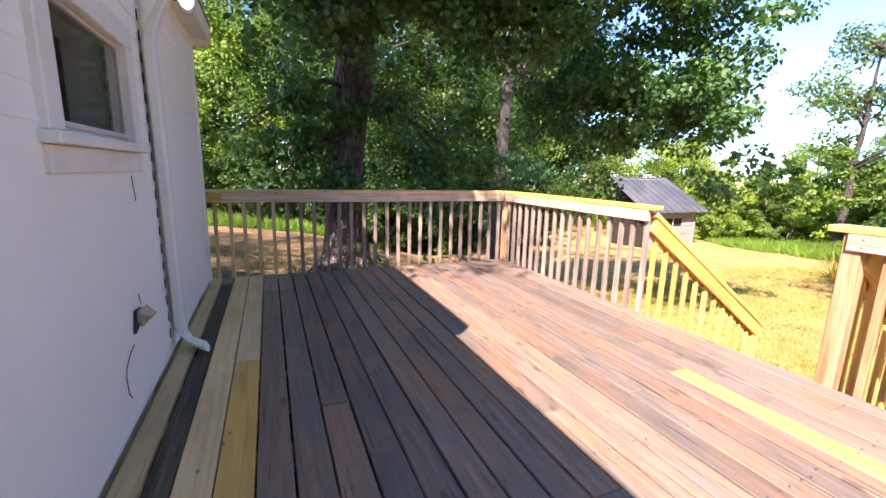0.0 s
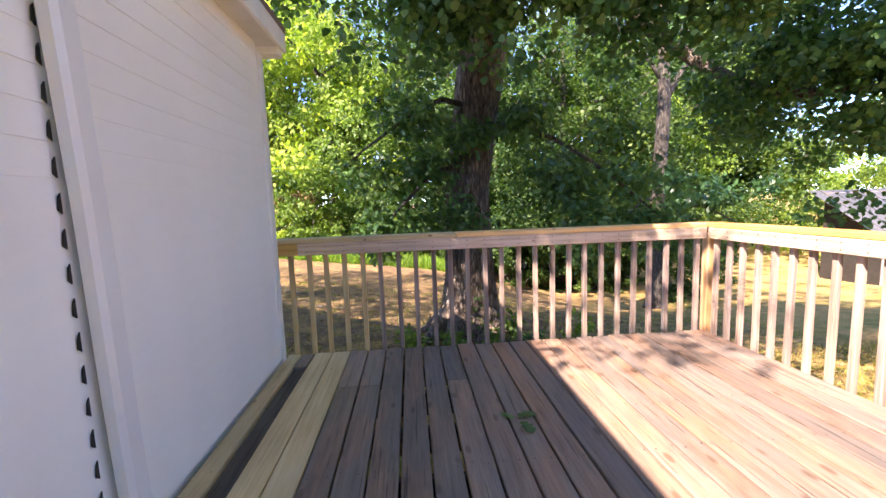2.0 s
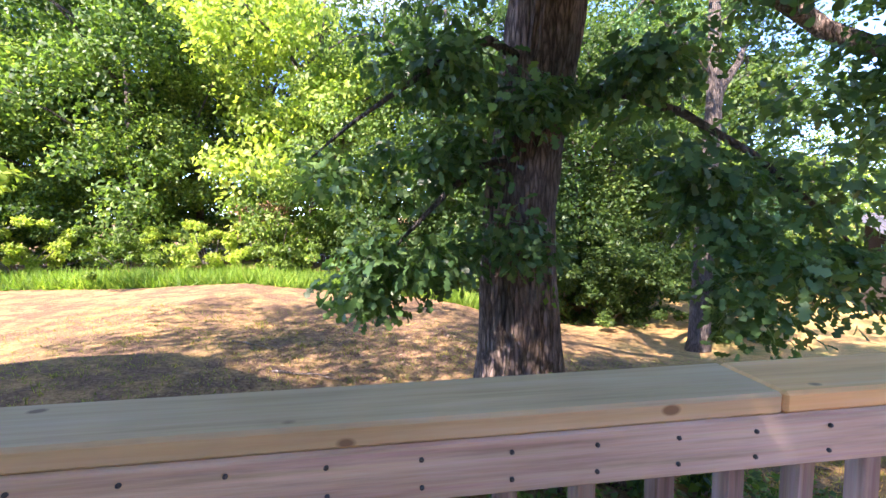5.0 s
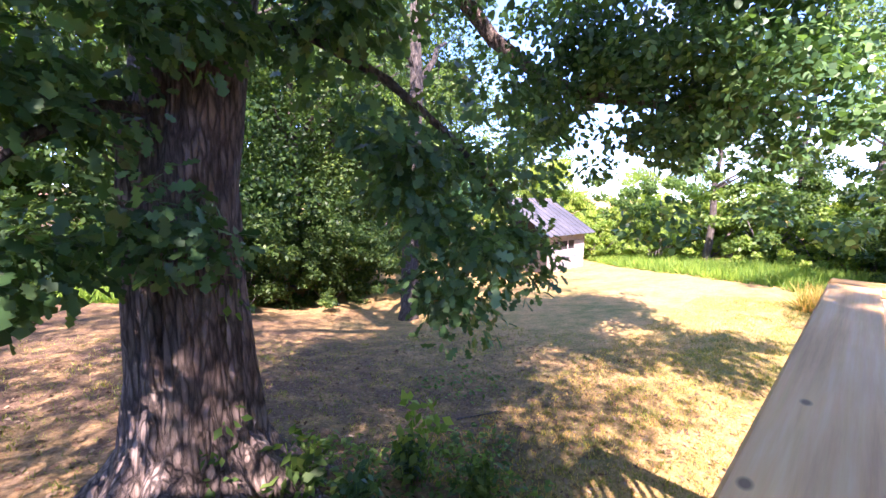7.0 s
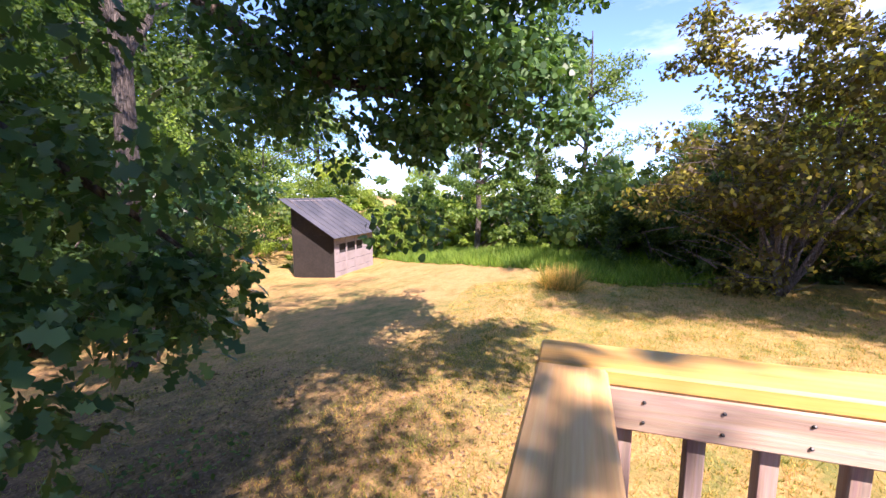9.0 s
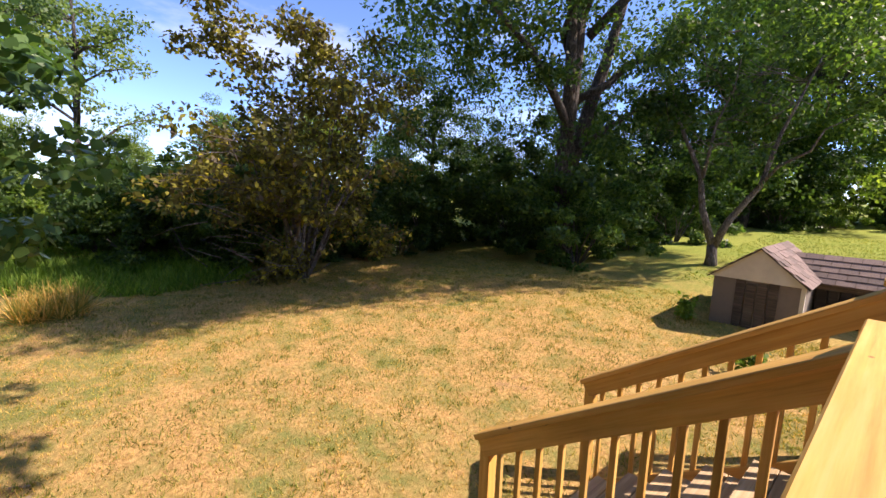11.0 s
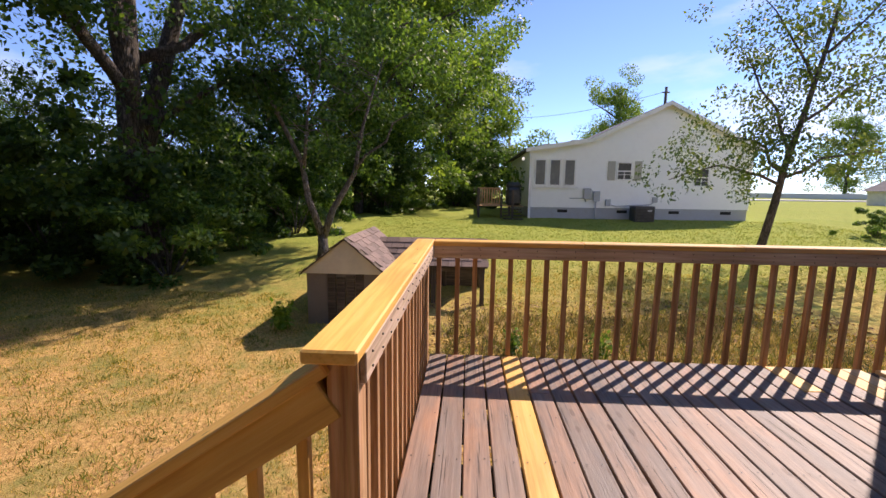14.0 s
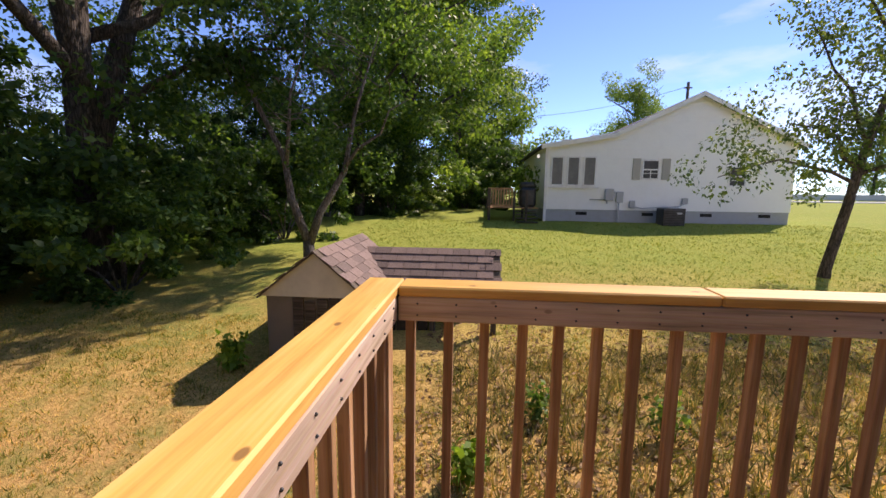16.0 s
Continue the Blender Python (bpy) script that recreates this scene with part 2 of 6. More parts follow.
def leaf_material(name, stops, translucent=0.45, rough=0.45, clump=0.35):
    m, n, l, p = nodes_of(name)
    geo = n.new("ShaderNodeNewGeometry")
    oi = n.new("ShaderNodeObjectInfo")
    r = ramp(n, stops)
    l.new(geo.outputs["Random Per Island"], r.inputs["Fac"])
    c = n.new("ShaderNodeTexCoord")
    big = noise_node(n, l, c.outputs["Object"], clump, 3, 0.5)
    tone = ramp(n, [(0.35, (0.6, 0.68, 0.6)), (0.65, (1.25, 1.2, 1.0))])
    l.new(big.outputs["Fac"], tone.inputs["Fac"])
    col = mixed(n, l, 0.8, r.outputs["Color"], tone.outputs["Color"], "MULTIPLY")
    t2 = ramp(n, [(0.0, (0.72, 0.8, 0.8)), (1.0, (1.25, 1.12, 0.9))])
    l.new(oi.outputs["Random"], t2.inputs["Fac"])
    col = mixed(n, l, 0.7, col, t2.outputs["Color"], "MULTIPLY")
    l.new(col, p.inputs["Base Color"])
    p.inputs["Roughness"].default_value = rough
    p.inputs["Specular IOR Level"].default_value = 0.35
    tr = n.new("ShaderNodeBsdfTranslucent")
    warm = mixed(n, l, 1.0, col, (1.35, 1.45, 0.6), "MULTIPLY")
    l.new(warm, tr.inputs["Color"])
    mx = n.new("ShaderNodeMixShader")
    mx.inputs["Fac"].default_value = translucent
    l.new(p.outputs["BSDF"], mx.inputs[1])
    l.new(tr.outputs["BSDF"], mx.inputs[2])
    l.new(mx.outputs["Shader"], n["Material Output"].inputs["Surface"])
    return m


M_OAKLEAF = leaf_material("oak leaves", [(0.0, (0.038, 0.095, 0.042)), (0.6, (0.078, 0.165, 0.068)), (1.0, (0.145, 0.26, 0.105))], 0.38, 0.36, 0.8)
M_LEAF = leaf_material("woodland leaves", [(0.0, (0.06, 0.115, 0.028)), (0.6, (0.135, 0.225, 0.055)), (1.0, (0.26, 0.36, 0.095))], 0.48, 0.5, 0.5)
M_LEAFDARK = leaf_material("dark tree leaves", [(0.0, (0.036, 0.075, 0.026)), (0.7, (0.075, 0.14, 0.04)), (1.0, (0.14, 0.21, 0.055))], 0.5, 0.5, 0.4)
M_AIRY = leaf_material("olive lawn tree leaves", [(0.0, (0.05, 0.085, 0.03)), (0.6, (0.105, 0.155, 0.05)), (1.0, (0.22, 0.26, 0.07))], 0.4, 0.5, 0.5)
M_BRONZE = leaf_material("bronze and olive leaves", [(0.0, (0.10, 0.075, 0.05)), (0.45, (0.14, 0.13, 0.045)), (0.8, (0.24, 0.23, 0.05)), (1.0, (0.58, 0.50, 0.07))], 0.35, 0.6, 0.6)
M_LIME = leaf_material("yellow-green young leaves", [(0.0, (0.17, 0.26, 0.05)), (0.6, (0.31, 0.42, 0.09)), (1.0, (0.43, 0.51, 0.13))], 0.55, 0.5, 0.6)
M_GRASS = leaf_material("dry lawn grass", [(0.0, (0.11, 0.14, 0.035)), (0.35, (0.27, 0.27, 0.07)), (0.65, (0.57, 0.36, 0.12)), (1.0, (0.73, 0.49, 0.19))], 0.35, 0.7, 0.35)
M_LUSH = leaf_material("lush meadow grass", [(0.0, (0.09, 0.18, 0.025)), (0.6, (0.19, 0.32, 0.05)), (1.0, (0.33, 0.43, 0.08))], 0.45, 0.6, 0.5)
M_LITTER = leaf_material("fallen brown leaves", [(0.0, (0.12, 0.06, 0.035)), (0.6, (0.26, 0.15, 0.09)), (1.0, (0.42, 0.29, 0.2))], 0.1, 0.9, 0.8)


def bark_material(name, dark, light, sx=16.0):
    m, n, l, p = nodes_of(name)
    c = n.new("ShaderNodeTexCoord")
    mpn = n.new("ShaderNodeMapping")
    mpn.inputs["Scale"].default_value = (sx, sx, sx * 0.17)
    l.new(c.outputs["Object"], mpn.inputs["Vector"])
    g = noise_node(n, l, mpn.outputs["Vector"], 1.0, 8, 0.65)
    v = n.new("ShaderNodeTexVoronoi")
    v.feature = "DISTANCE_TO_EDGE"
    v.inputs["Scale"].default_value = 1.0
    jit = mixed(n, l, 1.0, mpn.outputs["Vector"], g.outputs["Color"], "ADD")
    l.new(jit, v.inputs["Vector"])
    e = ramp(n, [(0.0, (0.22, 0.21, 0.2)), (0.2, (1, 1, 1))])
    l.new(v.outputs["Distance"], e.inputs["Fac"])
    r = ramp(n, [(0.3, dark), (0.7, light)])
    l.new(g.outputs["Fac"], r.inputs["Fac"])
    lich = noise_node(n, l, c.outputs["Object"], 3.0, 6, 0.6)
    lr = ramp(n, [(0.58, (0, 0, 0)), (0.72, (0.4, 0.4, 0.4))])
    l.new(lich.outputs["Fac"], lr.inputs["Fac"])
    col = mixed(n, l, 0.75, r.outputs["Color"], e.outputs["Color"], "MULTIPLY")
    col = mixed(n, l, lr.outputs["Color"], col, (0.30, 0.29, 0.25))
    l.new(col, p.inputs["Base Color"])
    p.inputs["Roughness"].default_value = 0.95
    h = mixed(n, l, 0.5, g.outputs["Color"], e.outputs["Color"])
    bumped(n, l, h, 1.0, 0.06, p)
    return m


M_BARK = bark_material("furrowed oak bark", (0.07, 0.048, 0.038), (0.36, 0.27, 0.21), 24.0)
M_BARK2 = bark_material("grey tree bark", (0.045, 0.036, 0.03), (0.17, 0.14, 0.115), 22.0)
M_TWIG = bark_material("dry twigs", (0.14, 0.11, 0.09), (0.34, 0.29, 0.25), 30.0)


def ground_material():
    m, n, l, p = nodes_of("dry summer lawn")
    c = n.new("ShaderNodeTexCoord")
    o = c.outputs["Object"]
    a = noise_node(n, l, o, 0.35, 6, 0.62)
    b = noise_node(n, l, o, 2.2, 6, 0.7)
    d = noise_node(n, l, o, 22.0, 5, 0.75)
    e = noise_node(n, l, o, 90.0, 3, 0.7)
    fine = ramp(n, [(0.28, (0.20, 0.115, 0.04)), (0.45, (0.46, 0.275, 0.10)), (0.6, (0.64, 0.41, 0.155)), (0.75, (0.73, 0.50, 0.22))])
    l.new(d.outputs["Fac"], fine.inputs["Fac"])
    green = ramp(n, [(0.3, (0.10, 0.13, 0.035)), (0.7, (0.27, 0.30, 0.08))])
    l.new(e.outputs["Fac"], green.inputs["Fac"])
    gm = ramp(n, [(0.46, (0, 0, 0)), (0.60, (0.85, 0.85, 0.85))])
    l.new(mixed(n, l, 0.45, b.outputs["Fac"], a.outputs["Fac"]), gm.inputs["Fac"])
    col = mixed(n, l, gm.outputs["Color"], fine.outputs["Color"], green.outputs["Color"])
    soil = ramp(n, [(0.3, (0.17, 0.10, 0.07)), (0.7, (0.40, 0.26, 0.18))])
    l.new(d.outputs["Fac"], soil.inputs["Fac"])
    sm = ramp(n, [(0.30, (0.9, 0.9, 0.9)), (0.42, (0, 0, 0))])
    l.new(mixed(n, l, 0.5, a.outputs["Fac"], b.outputs["Fac"]), sm.inputs["Fac"])
    col = mixed(n, l, sm.outputs["Color"], col, soil.outputs["Color"])
    # the lawn by the white house stays green; under the oak bare soil and litter are darkened for its shade
    sep = n.new("ShaderNodeSeparateXYZ")
    l.new(o, sep.inputs["Vector"])
    far = n.new("ShaderNodeMapRange")
    far.inputs["From Min"].default_value, far.inputs["From Max"].default_value = -2.0, -10.0
    l.new(sep.outputs["Y"], far.inputs["Value"])
    lush = ramp(n, [(0.3, (0.13, 0.20, 0.03)), (0.7, (0.35, 0.42, 0.08))])
    l.new(d.outputs["Fac"], lush.inputs["Fac"])
    lf = n.new("ShaderNodeMath")
    lf.operation = "MULTIPLY"
    lf.inputs[1].default_value = 0.85
    l.new(far.outputs["Result"], lf.inputs[0])
    col = mixed(n, l, lf.outputs["Value"], col, lush.outputs["Color"])
    north = n.new("ShaderNodeMapRange")
    north.inputs["From Min"].default_value, north.inputs["From Max"].default_value = 5.5, 8.0
    l.new(sep.outputs["Y"], north.inputs["Value"])
    nm = n.new("ShaderNodeMath")
    nm.operation = "MULTIPLY"
    under = n.new("ShaderNodeMapRange")
    under.inputs["From Min"].default_value, under.inputs["From Max"].default_value = 9.5, 4.5
    under.inputs["To Min"].default_value = 0.15
    l.new(sep.outputs["X"], under.inputs["Value"])
    both = n.new("ShaderNodeMath")
    both.operation = "MULTIPLY"
    l.new(north.outputs["Result"], both.inputs[0])
    l.new(under.outputs["Result"], both.inputs[1])
    l.new(both.outputs["Value"], nm.inputs[0])
    nr = ramp(n, [(0.36, (0.4, 0.4, 0.4)), (0.56, (0.95, 0.95, 0.95))])
    l.new(b.outputs["Fac"], nr.inputs["Fac"])
    l.new(nr.outputs["Color"], nm.inputs[1])
    # soil and litter brown, taken darker to deepen the shade by colour
    duff_shade = ramp(n, [(0.3, (0.055, 0.036, 0.024)), (0.55, (0.17, 0.105, 0.068)), (0.75, (0.34, 0.22, 0.15))])
    l.new(d.outputs["Fac"], duff_shade.inputs["Fac"])
    col = mixed(n, l, nm.outputs["Value"], col, duff_shade.outputs["Color"])
    l.new(col, p.inputs["Base Color"])
    p.inputs["Roughness"].default_value = 1.0
    p.inputs["Specular IOR Level"].default_value = 0.1
    bumped(n, l, mixed(n, l, 0.5, d.outputs["Color"], e.outputs["Color"]), 0.8, 0.05, p)
    return m


M_GROUND = ground_material()


# ---- building helpers ----
def mesh_object(name, bm, material, parent=None, label="", m=None):
    me = bpy.data.meshes.new(name)
    bm.to_mesh(me)
    bm.free()
    if material:
        me.materials.append(material)
    ob = new(name, me)
    if m is not None:
        ob.matrix_basis = m
    if parent is not None:
        ob.parent = parent
        inv = parent.matrix_basis.inverted()
        if parent.parent is not None:
            inv = inv @ parent.matrix_parent_inverse.inverted() @ parent.parent.matrix_basis.inverted()
        ob.matrix_parent_inverse = inv
    if label:
        ob["label"] = label
    return ob


def part(name, bm, material, parent, label="", m=None):
    return mesh_object(name, bm, material, parent, label, m)


def thing(name, at, label, category, group="", kind=""):
    ob = new(name)
    ob.empty_display_size = 0.2
    ob.matrix_basis = Matrix.Translation(at)
    return tagged(ob, label, category, group, kind)


def block(sx, sy, sz, bevel=0.0):
    """A box centred on its origin, with its edges bevelled."""
    bm = bmesh.new()
    bmesh.ops.create_cube(bm, size=1.0)
    bmesh.ops.scale(bm, vec=(sx, sy, sz), verts=bm.verts)
    if bevel:
        bmesh.ops.bevel(bm, geom=bm.edges[:], offset=bevel, segments=1, affect="EDGES", profile=0.5)
    return bm


def beam_pose(p0, p1, up=(0, 0, 1)):
    p0, p1 = Vector(p0), Vector(p1)
    x = (p1 - p0).normalized()
    y = Vector(up).cross(x)
    y = y.normalized() if y.length > 1e-4 else Vector((0, 1, 0))
    z = x.cross(y)
    m = Matrix((x, y, z)).transposed().to_4x4()
    m.translation = (p0 + p1) / 2
    return m, (p1 - p0).length


def beam(name, p0, p1, w, h, material, parent=None, label="", up=(0, 0, 1), bevel=0.004):
    """A timber from p0 to p1 on its centre line, w wide and h high, with its grain along it."""
    m, length = beam_pose(p0, p1, up)
    return mesh_object(name, block(length, w, h, bevel), material, parent, label, m)


def prism(points, depth_vec):
    """A solid made of a flat outline pushed along depth_vec."""
    bm = bmesh.new()
    a = [bm.verts.new(Vector(p)) for p in points]
    b = [bm.verts.new(Vector(p) + Vector(depth_vec)) for p in points]
    bm.faces.new(a)
    bm.faces.new(b[::-1])
    for i in range(len(a)):
        j = (i + 1) % len(a)
        bm.faces.new((a[j], a[i], b[i], b[j]))
    bmesh.ops.recalc_face_normals(bm, faces=bm.faces)
    return bm


def box(lo, hi, bevel=0.0):
    lo, hi = Vector(lo), Vector(hi)
    bm = block(*(hi - lo), bevel)
    bmesh.ops.translate(bm, vec=(lo + hi) / 2, verts=bm.verts)
    return bm


def joined(*bms):
    out = bmesh.new()
    for b in bms:
        me = bpy.data.meshes.new("tmp")
        b.to_mesh(me)
        b.free()
        out.from_mesh(me)
        bpy.data.meshes.remove(me)
    return out


def tube(path, radii, sides=8, wobble=0.0, seed=0, cap=True):
    """A tapered, slightly uneven round limb along a path."""
    rng = random.Random(seed)
    bm = bmesh.new()
    rings = []
    path = [Vector(p) for p in path]
    ref = Vector((0.31, 0.94, 0.1))
    for i, p in enumerate(path):
        d = (path[min(i + 1, len(path) - 1)] - path[max(i - 1, 0)]).normalized()
        u = d.cross(ref).normalized()
        v = d.cross(u)
        ring = []
        for k in range(sides):
            a = 2 * math.pi * k / sides
            r = radii[i] * (1 + wobble * (rng.random() - 0.5))
            ring.append(bm.verts.new(p + (u * math.cos(a) + v * math.sin(a)) * r))
        rings.append(ring)
    for r0, r1 in zip(rings, rings[1:]):
        for k in range(sides):
            bm.faces.new((r0[k], r0[(k + 1) % sides], r1[(k + 1) % sides], r1[k])).smooth = True
    if cap:
        bm.faces.new(rings[0][::-1])
        bm.faces.new(rings[-1])
    bmesh.ops.recalc_face_normals(bm, faces=bm.faces)
    return bm


OAK_OUTLINE = [(0, 0), (0.10, 0.16), (0.24, 0.22), (0.13, 0.36), (0.34, 0.50), (0.15, 0.60), (0.27, 0.80), (0.0, 1.0),
               (-0.27, 0.80), (-0.15, 0.60), (-0.34, 0.50), (-0.13, 0.36), (-0.24, 0.22), (-0.10, 0.16)]
PLAIN_OUTLINE = [(0, 0), (0.30, 0.45), (0.0, 1.0), (-0.30, 0.45)]
BLADE_OUTLINE = [(-0.06, 0), (0.06, 0), (0.02, 1.0)]


def leaf_data(name, centres, axes, normals, sizes, outline, curl=0.15):
    """One mesh of many small leaves: each lies along its axis, faces its normal and curls a little."""
    n, k = len(centres), len(outline)
    centres, axes, normals = (np.asarray(a, float) for a in (centres, axes, normals))
    axes /= np.linalg.norm(axes, axis=1, keepdims=True) + 1e-9
    side = np.cross(axes, normals)
    side /= np.linalg.norm(side, axis=1, keepdims=True) + 1e-9
    normals = np.cross(side, axes)
    sizes = np.asarray(sizes, float)[:, None]
    verts = np.empty((n, k, 3))
    for i, (u, v) in enumerate(outline):
        verts[:, i] = centres + sizes * (u * side + v * axes + curl * (abs(u) * 1.2 - v * v) * normals)
    me = bpy.data.meshes.new(name)
    me.vertices.add(n * k)
    me.vertices.foreach_set("co", verts.ravel())
    me.loops.add(n * k)
    me.loops.foreach_set("vertex_index", np.arange(n * k, dtype=np.int32))
    me.polygons.add(n)
    me.polygons.foreach_set("loop_start", np.arange(0, n * k, k, dtype=np.int32))
    me.update(calc_edges=True)
    return me


def crown_mesh(name, material, clusters, per, spread, size, outline, rng, droop=0.3):
    """Leaves in clusters; clusters are rows of x, y, z, radius."""
    clusters = np.asarray(clusters, float)
    cs = np.repeat(clusters[:, :3], per, axis=0)
    rs = np.repeat(clusters[:, 3], per)[:, None]
    way = rng.normal(size=cs.shape)
    way /= np.linalg.norm(way, axis=1, keepdims=True)
    off = way * rs * (spread * 1.75 * rng.uniform(0.25, 1.0, (len(cs), 1)) ** 0.5)
    off[:, 2] *= 0.62
    pts = cs + off
    nrm = rng.normal(size=cs.shape) * 0.4 + np.array([0, 0, 0.45]) + way * 0.9
    ax = rng.normal(size=cs.shape) + off / (rs + 1e-6) - np.array([0, 0, droop])
    sz = size * rng.uniform(0.6, 1.25, len(pts))
    me = leaf_data(name, pts, ax, nrm, sz, outline)
    me.materials.append(material)
    return me


def ellipsoid_clusters(rng, n, centre, radii, r, hollow=0.45, flat_bottom=-1.0):
    out = []
    while len(out) < n:
        p = rng.uniform(-1, 1, 3)
        d = np.linalg.norm(p)
        if d > 1 or d < hollow or p[2] < flat_bottom:
            continue
        bump = 1 + 0.22 * math.sin(5 * p[0] + 3 * p[1]) + 0.15 * math.sin(7 * p[2] + 4 * p[1])
        q = np.array(centre) + p * np.array(radii) * bump
        out.append((*q, r * rng.uniform(0.6, 1.35)))
    return out


def ground_z(x, y):
    ys = [-400, -60, -29.5, -17.5, -10.5, -5.5, -2.5, 2, 7, 14, 40, 400]
    zs = [0.5, 0.35, 0.2, -0.02, -0.35, -0.9, -1.1, -1.28, -1.45, -1.6, -1.9, -2.2]
    z = float(np.interp(y, ys, zs))
    f = min(1.0, max(0.0, (y + 6) / 8.0))
    z += 0.12 * min(8.0, max(0.0, 4.0 - x)) * f * f * (3 - 2 * f)
    # the yard falls away to the north-east
    e = min(1.0, max(0.0, (x - 1.0) / 6.0))
    z -= e * e * (3 - 2 * e) * float(np.interp(y, [7, 14.5, 18, 40], [0, 0.9, 1.12, 1.0]))
    z += 0.05 * noise.noise((x * 0.35, y * 0.35, 0.0)) + 0.02 * noise.noise((x * 1.7, y * 1.7, 3.0))
    mound = math.exp(-((x - 1.4) ** 2 + (y - 8.4) ** 2) / 1.6)
    return z + 0.18 * mound


# ---- ground ----
def axis_lines(lo, hi, step, far):
    a = list(np.arange(lo, hi + 1e-6, step))
    g, s = [], step
    x = hi
    while x < far:
        s *= 1.35
        x += s
        g.append(min(x, far))
    h, s, x = [], step, lo
    while x > -far:
        s *= 1.35
        x -= s
        h.append(max(x, -far))
    return h[::-1] + a + g


def build_ground():
    xs, ys = axis_lines(-14, 22, 0.5, 900), axis_lines(-24, 26, 0.5, 900)
    verts = [(x, y, ground_z(x, y)) for y in ys for x in xs]
    w = len(xs)
    faces = [(j * w + i, j * w + i + 1, (j + 1) * w + i + 1, (j + 1) * w + i) for j in range(len(ys) - 1) for i in range(w - 1)]
    me = bpy.data.meshes.new("ground")
    me.from_pydata(verts, [], faces)
    me.polygons.foreach_set("use_smooth", [True] * len(faces))
    me.materials.append(M_GROUND)
    return tagged(new("ground", me), "dry straw-coloured lawn with bare and green patches", "lawn", kind="structure")


build_ground()

# ---- own house: wall, eave, window, downspout ----
WX = -0.53           # face of the siding
NY = 5.13            # north corner of the house
SY = -0.50           # south corner of the house
EAVE_X, EAVE_Z = -0.37, 2.34


# dark colour that stands in for the lack of light indoors
M_UNLIT = painted("dark paint for an unlit room", (0.07, 0.062, 0.055), 0.9, 0.4)


def build_house_wall():
    wall = mesh_object("wall_east", joined(
        box((WX - 0.22, SY, -1.4), (WX - 0.02, 2.16, 2.45)), box((WX - 0.22, 2.92, -1.4), (WX - 0.02, NY - 0.04, 2.45)),
        box((WX - 0.22, 2.16, -1.4), (WX - 0.02, 2.92, 1.28)), box((WX - 0.22, 2.16, 1.70), (WX - 0.02, 2.92, 2.45))), M_SIDING)
    tagged(wall, "white painted lap-siding house wall beside the deck", "wall", kind="structure")
    step = 0.105
    z = 0.02
    spans_full = [(SY, NY - 0.06)]
    while z < 2.28:
        spans = spans_full
        if z + step > 1.20 and z < 1.78:
            spans = [(SY, 2.06), (3.02, NY - 0.06)]
        for a, b in spans:
            L = b - a
            bm = prism([(-0.017, -L / 2, 0), (0.0015, -L / 2, 0.0), (-0.0025, -L / 2, step + 0.004), (-0.017, -L / 2, step + 0.004)], (0, L, 0))
            part("siding_board", bm, M_SIDING, wall, m=Matrix.Translation((WX, (a + b) / 2, z)))
        z += step
    north = mesh_object("wall_north", box((-16.2, NY - 0.2, -1.4), (WX - 0.03, NY - 0.03, 2.45)), M_SIDING)
    tagged(north, "white north wall of the house", "wall", kind="structure")
    south = mesh_object("wall_south", box((-16.2, SY, -1.4), (WX - 0.23, SY + 0.2, 2.45)), M_SIDING)
    tagged(south, "white south wall of the house", "wall", kind="structure")
    west = mesh_object("wall_west", box((-16.4, SY, -1.4), (-16.2, NY - 0.03, 2.45)), M_SIDING)
    tagged(west, "white west wall of the house", "wall", kind="structure")
    corner = mesh_object("trim_corner", joined(box((WX - 0.06, NY - 0.06, -0.2), (WX + 0.018, NY + 0.012, 2.26), 0.004)), M_TRIM)
    tagged(corner, "white corner board at the end of the house wall", "corner trim", kind="structure")
    room = mesh_object("floor_inside", box((-16.2, SY + 0.2, -0.1), (WX - 0.22, NY - 0.2, 0.0)), M_PLY)
    tagged(room, "dim floor inside the house", "floor", kind="structure")
    # partition added to keep the view through the window dark
    inner = mesh_object("wall_inside", box((-2.6, SY + 0.21, 0.002), (-2.5, NY - 0.21, 2.448)), M_UNLIT)
    tagged(inner, "added dark partition that makes the room behind the window look unlit", "wall", kind="structure")
    ceil = mesh_object("ceiling", box((-16.4, SY, 2.45), (WX - 0.02, NY - 0.03, 2.5)), M_SOFFIT)
    tagged(ceil, "plain ceiling of the house", "ceiling", kind="structure")


build_house_wall()


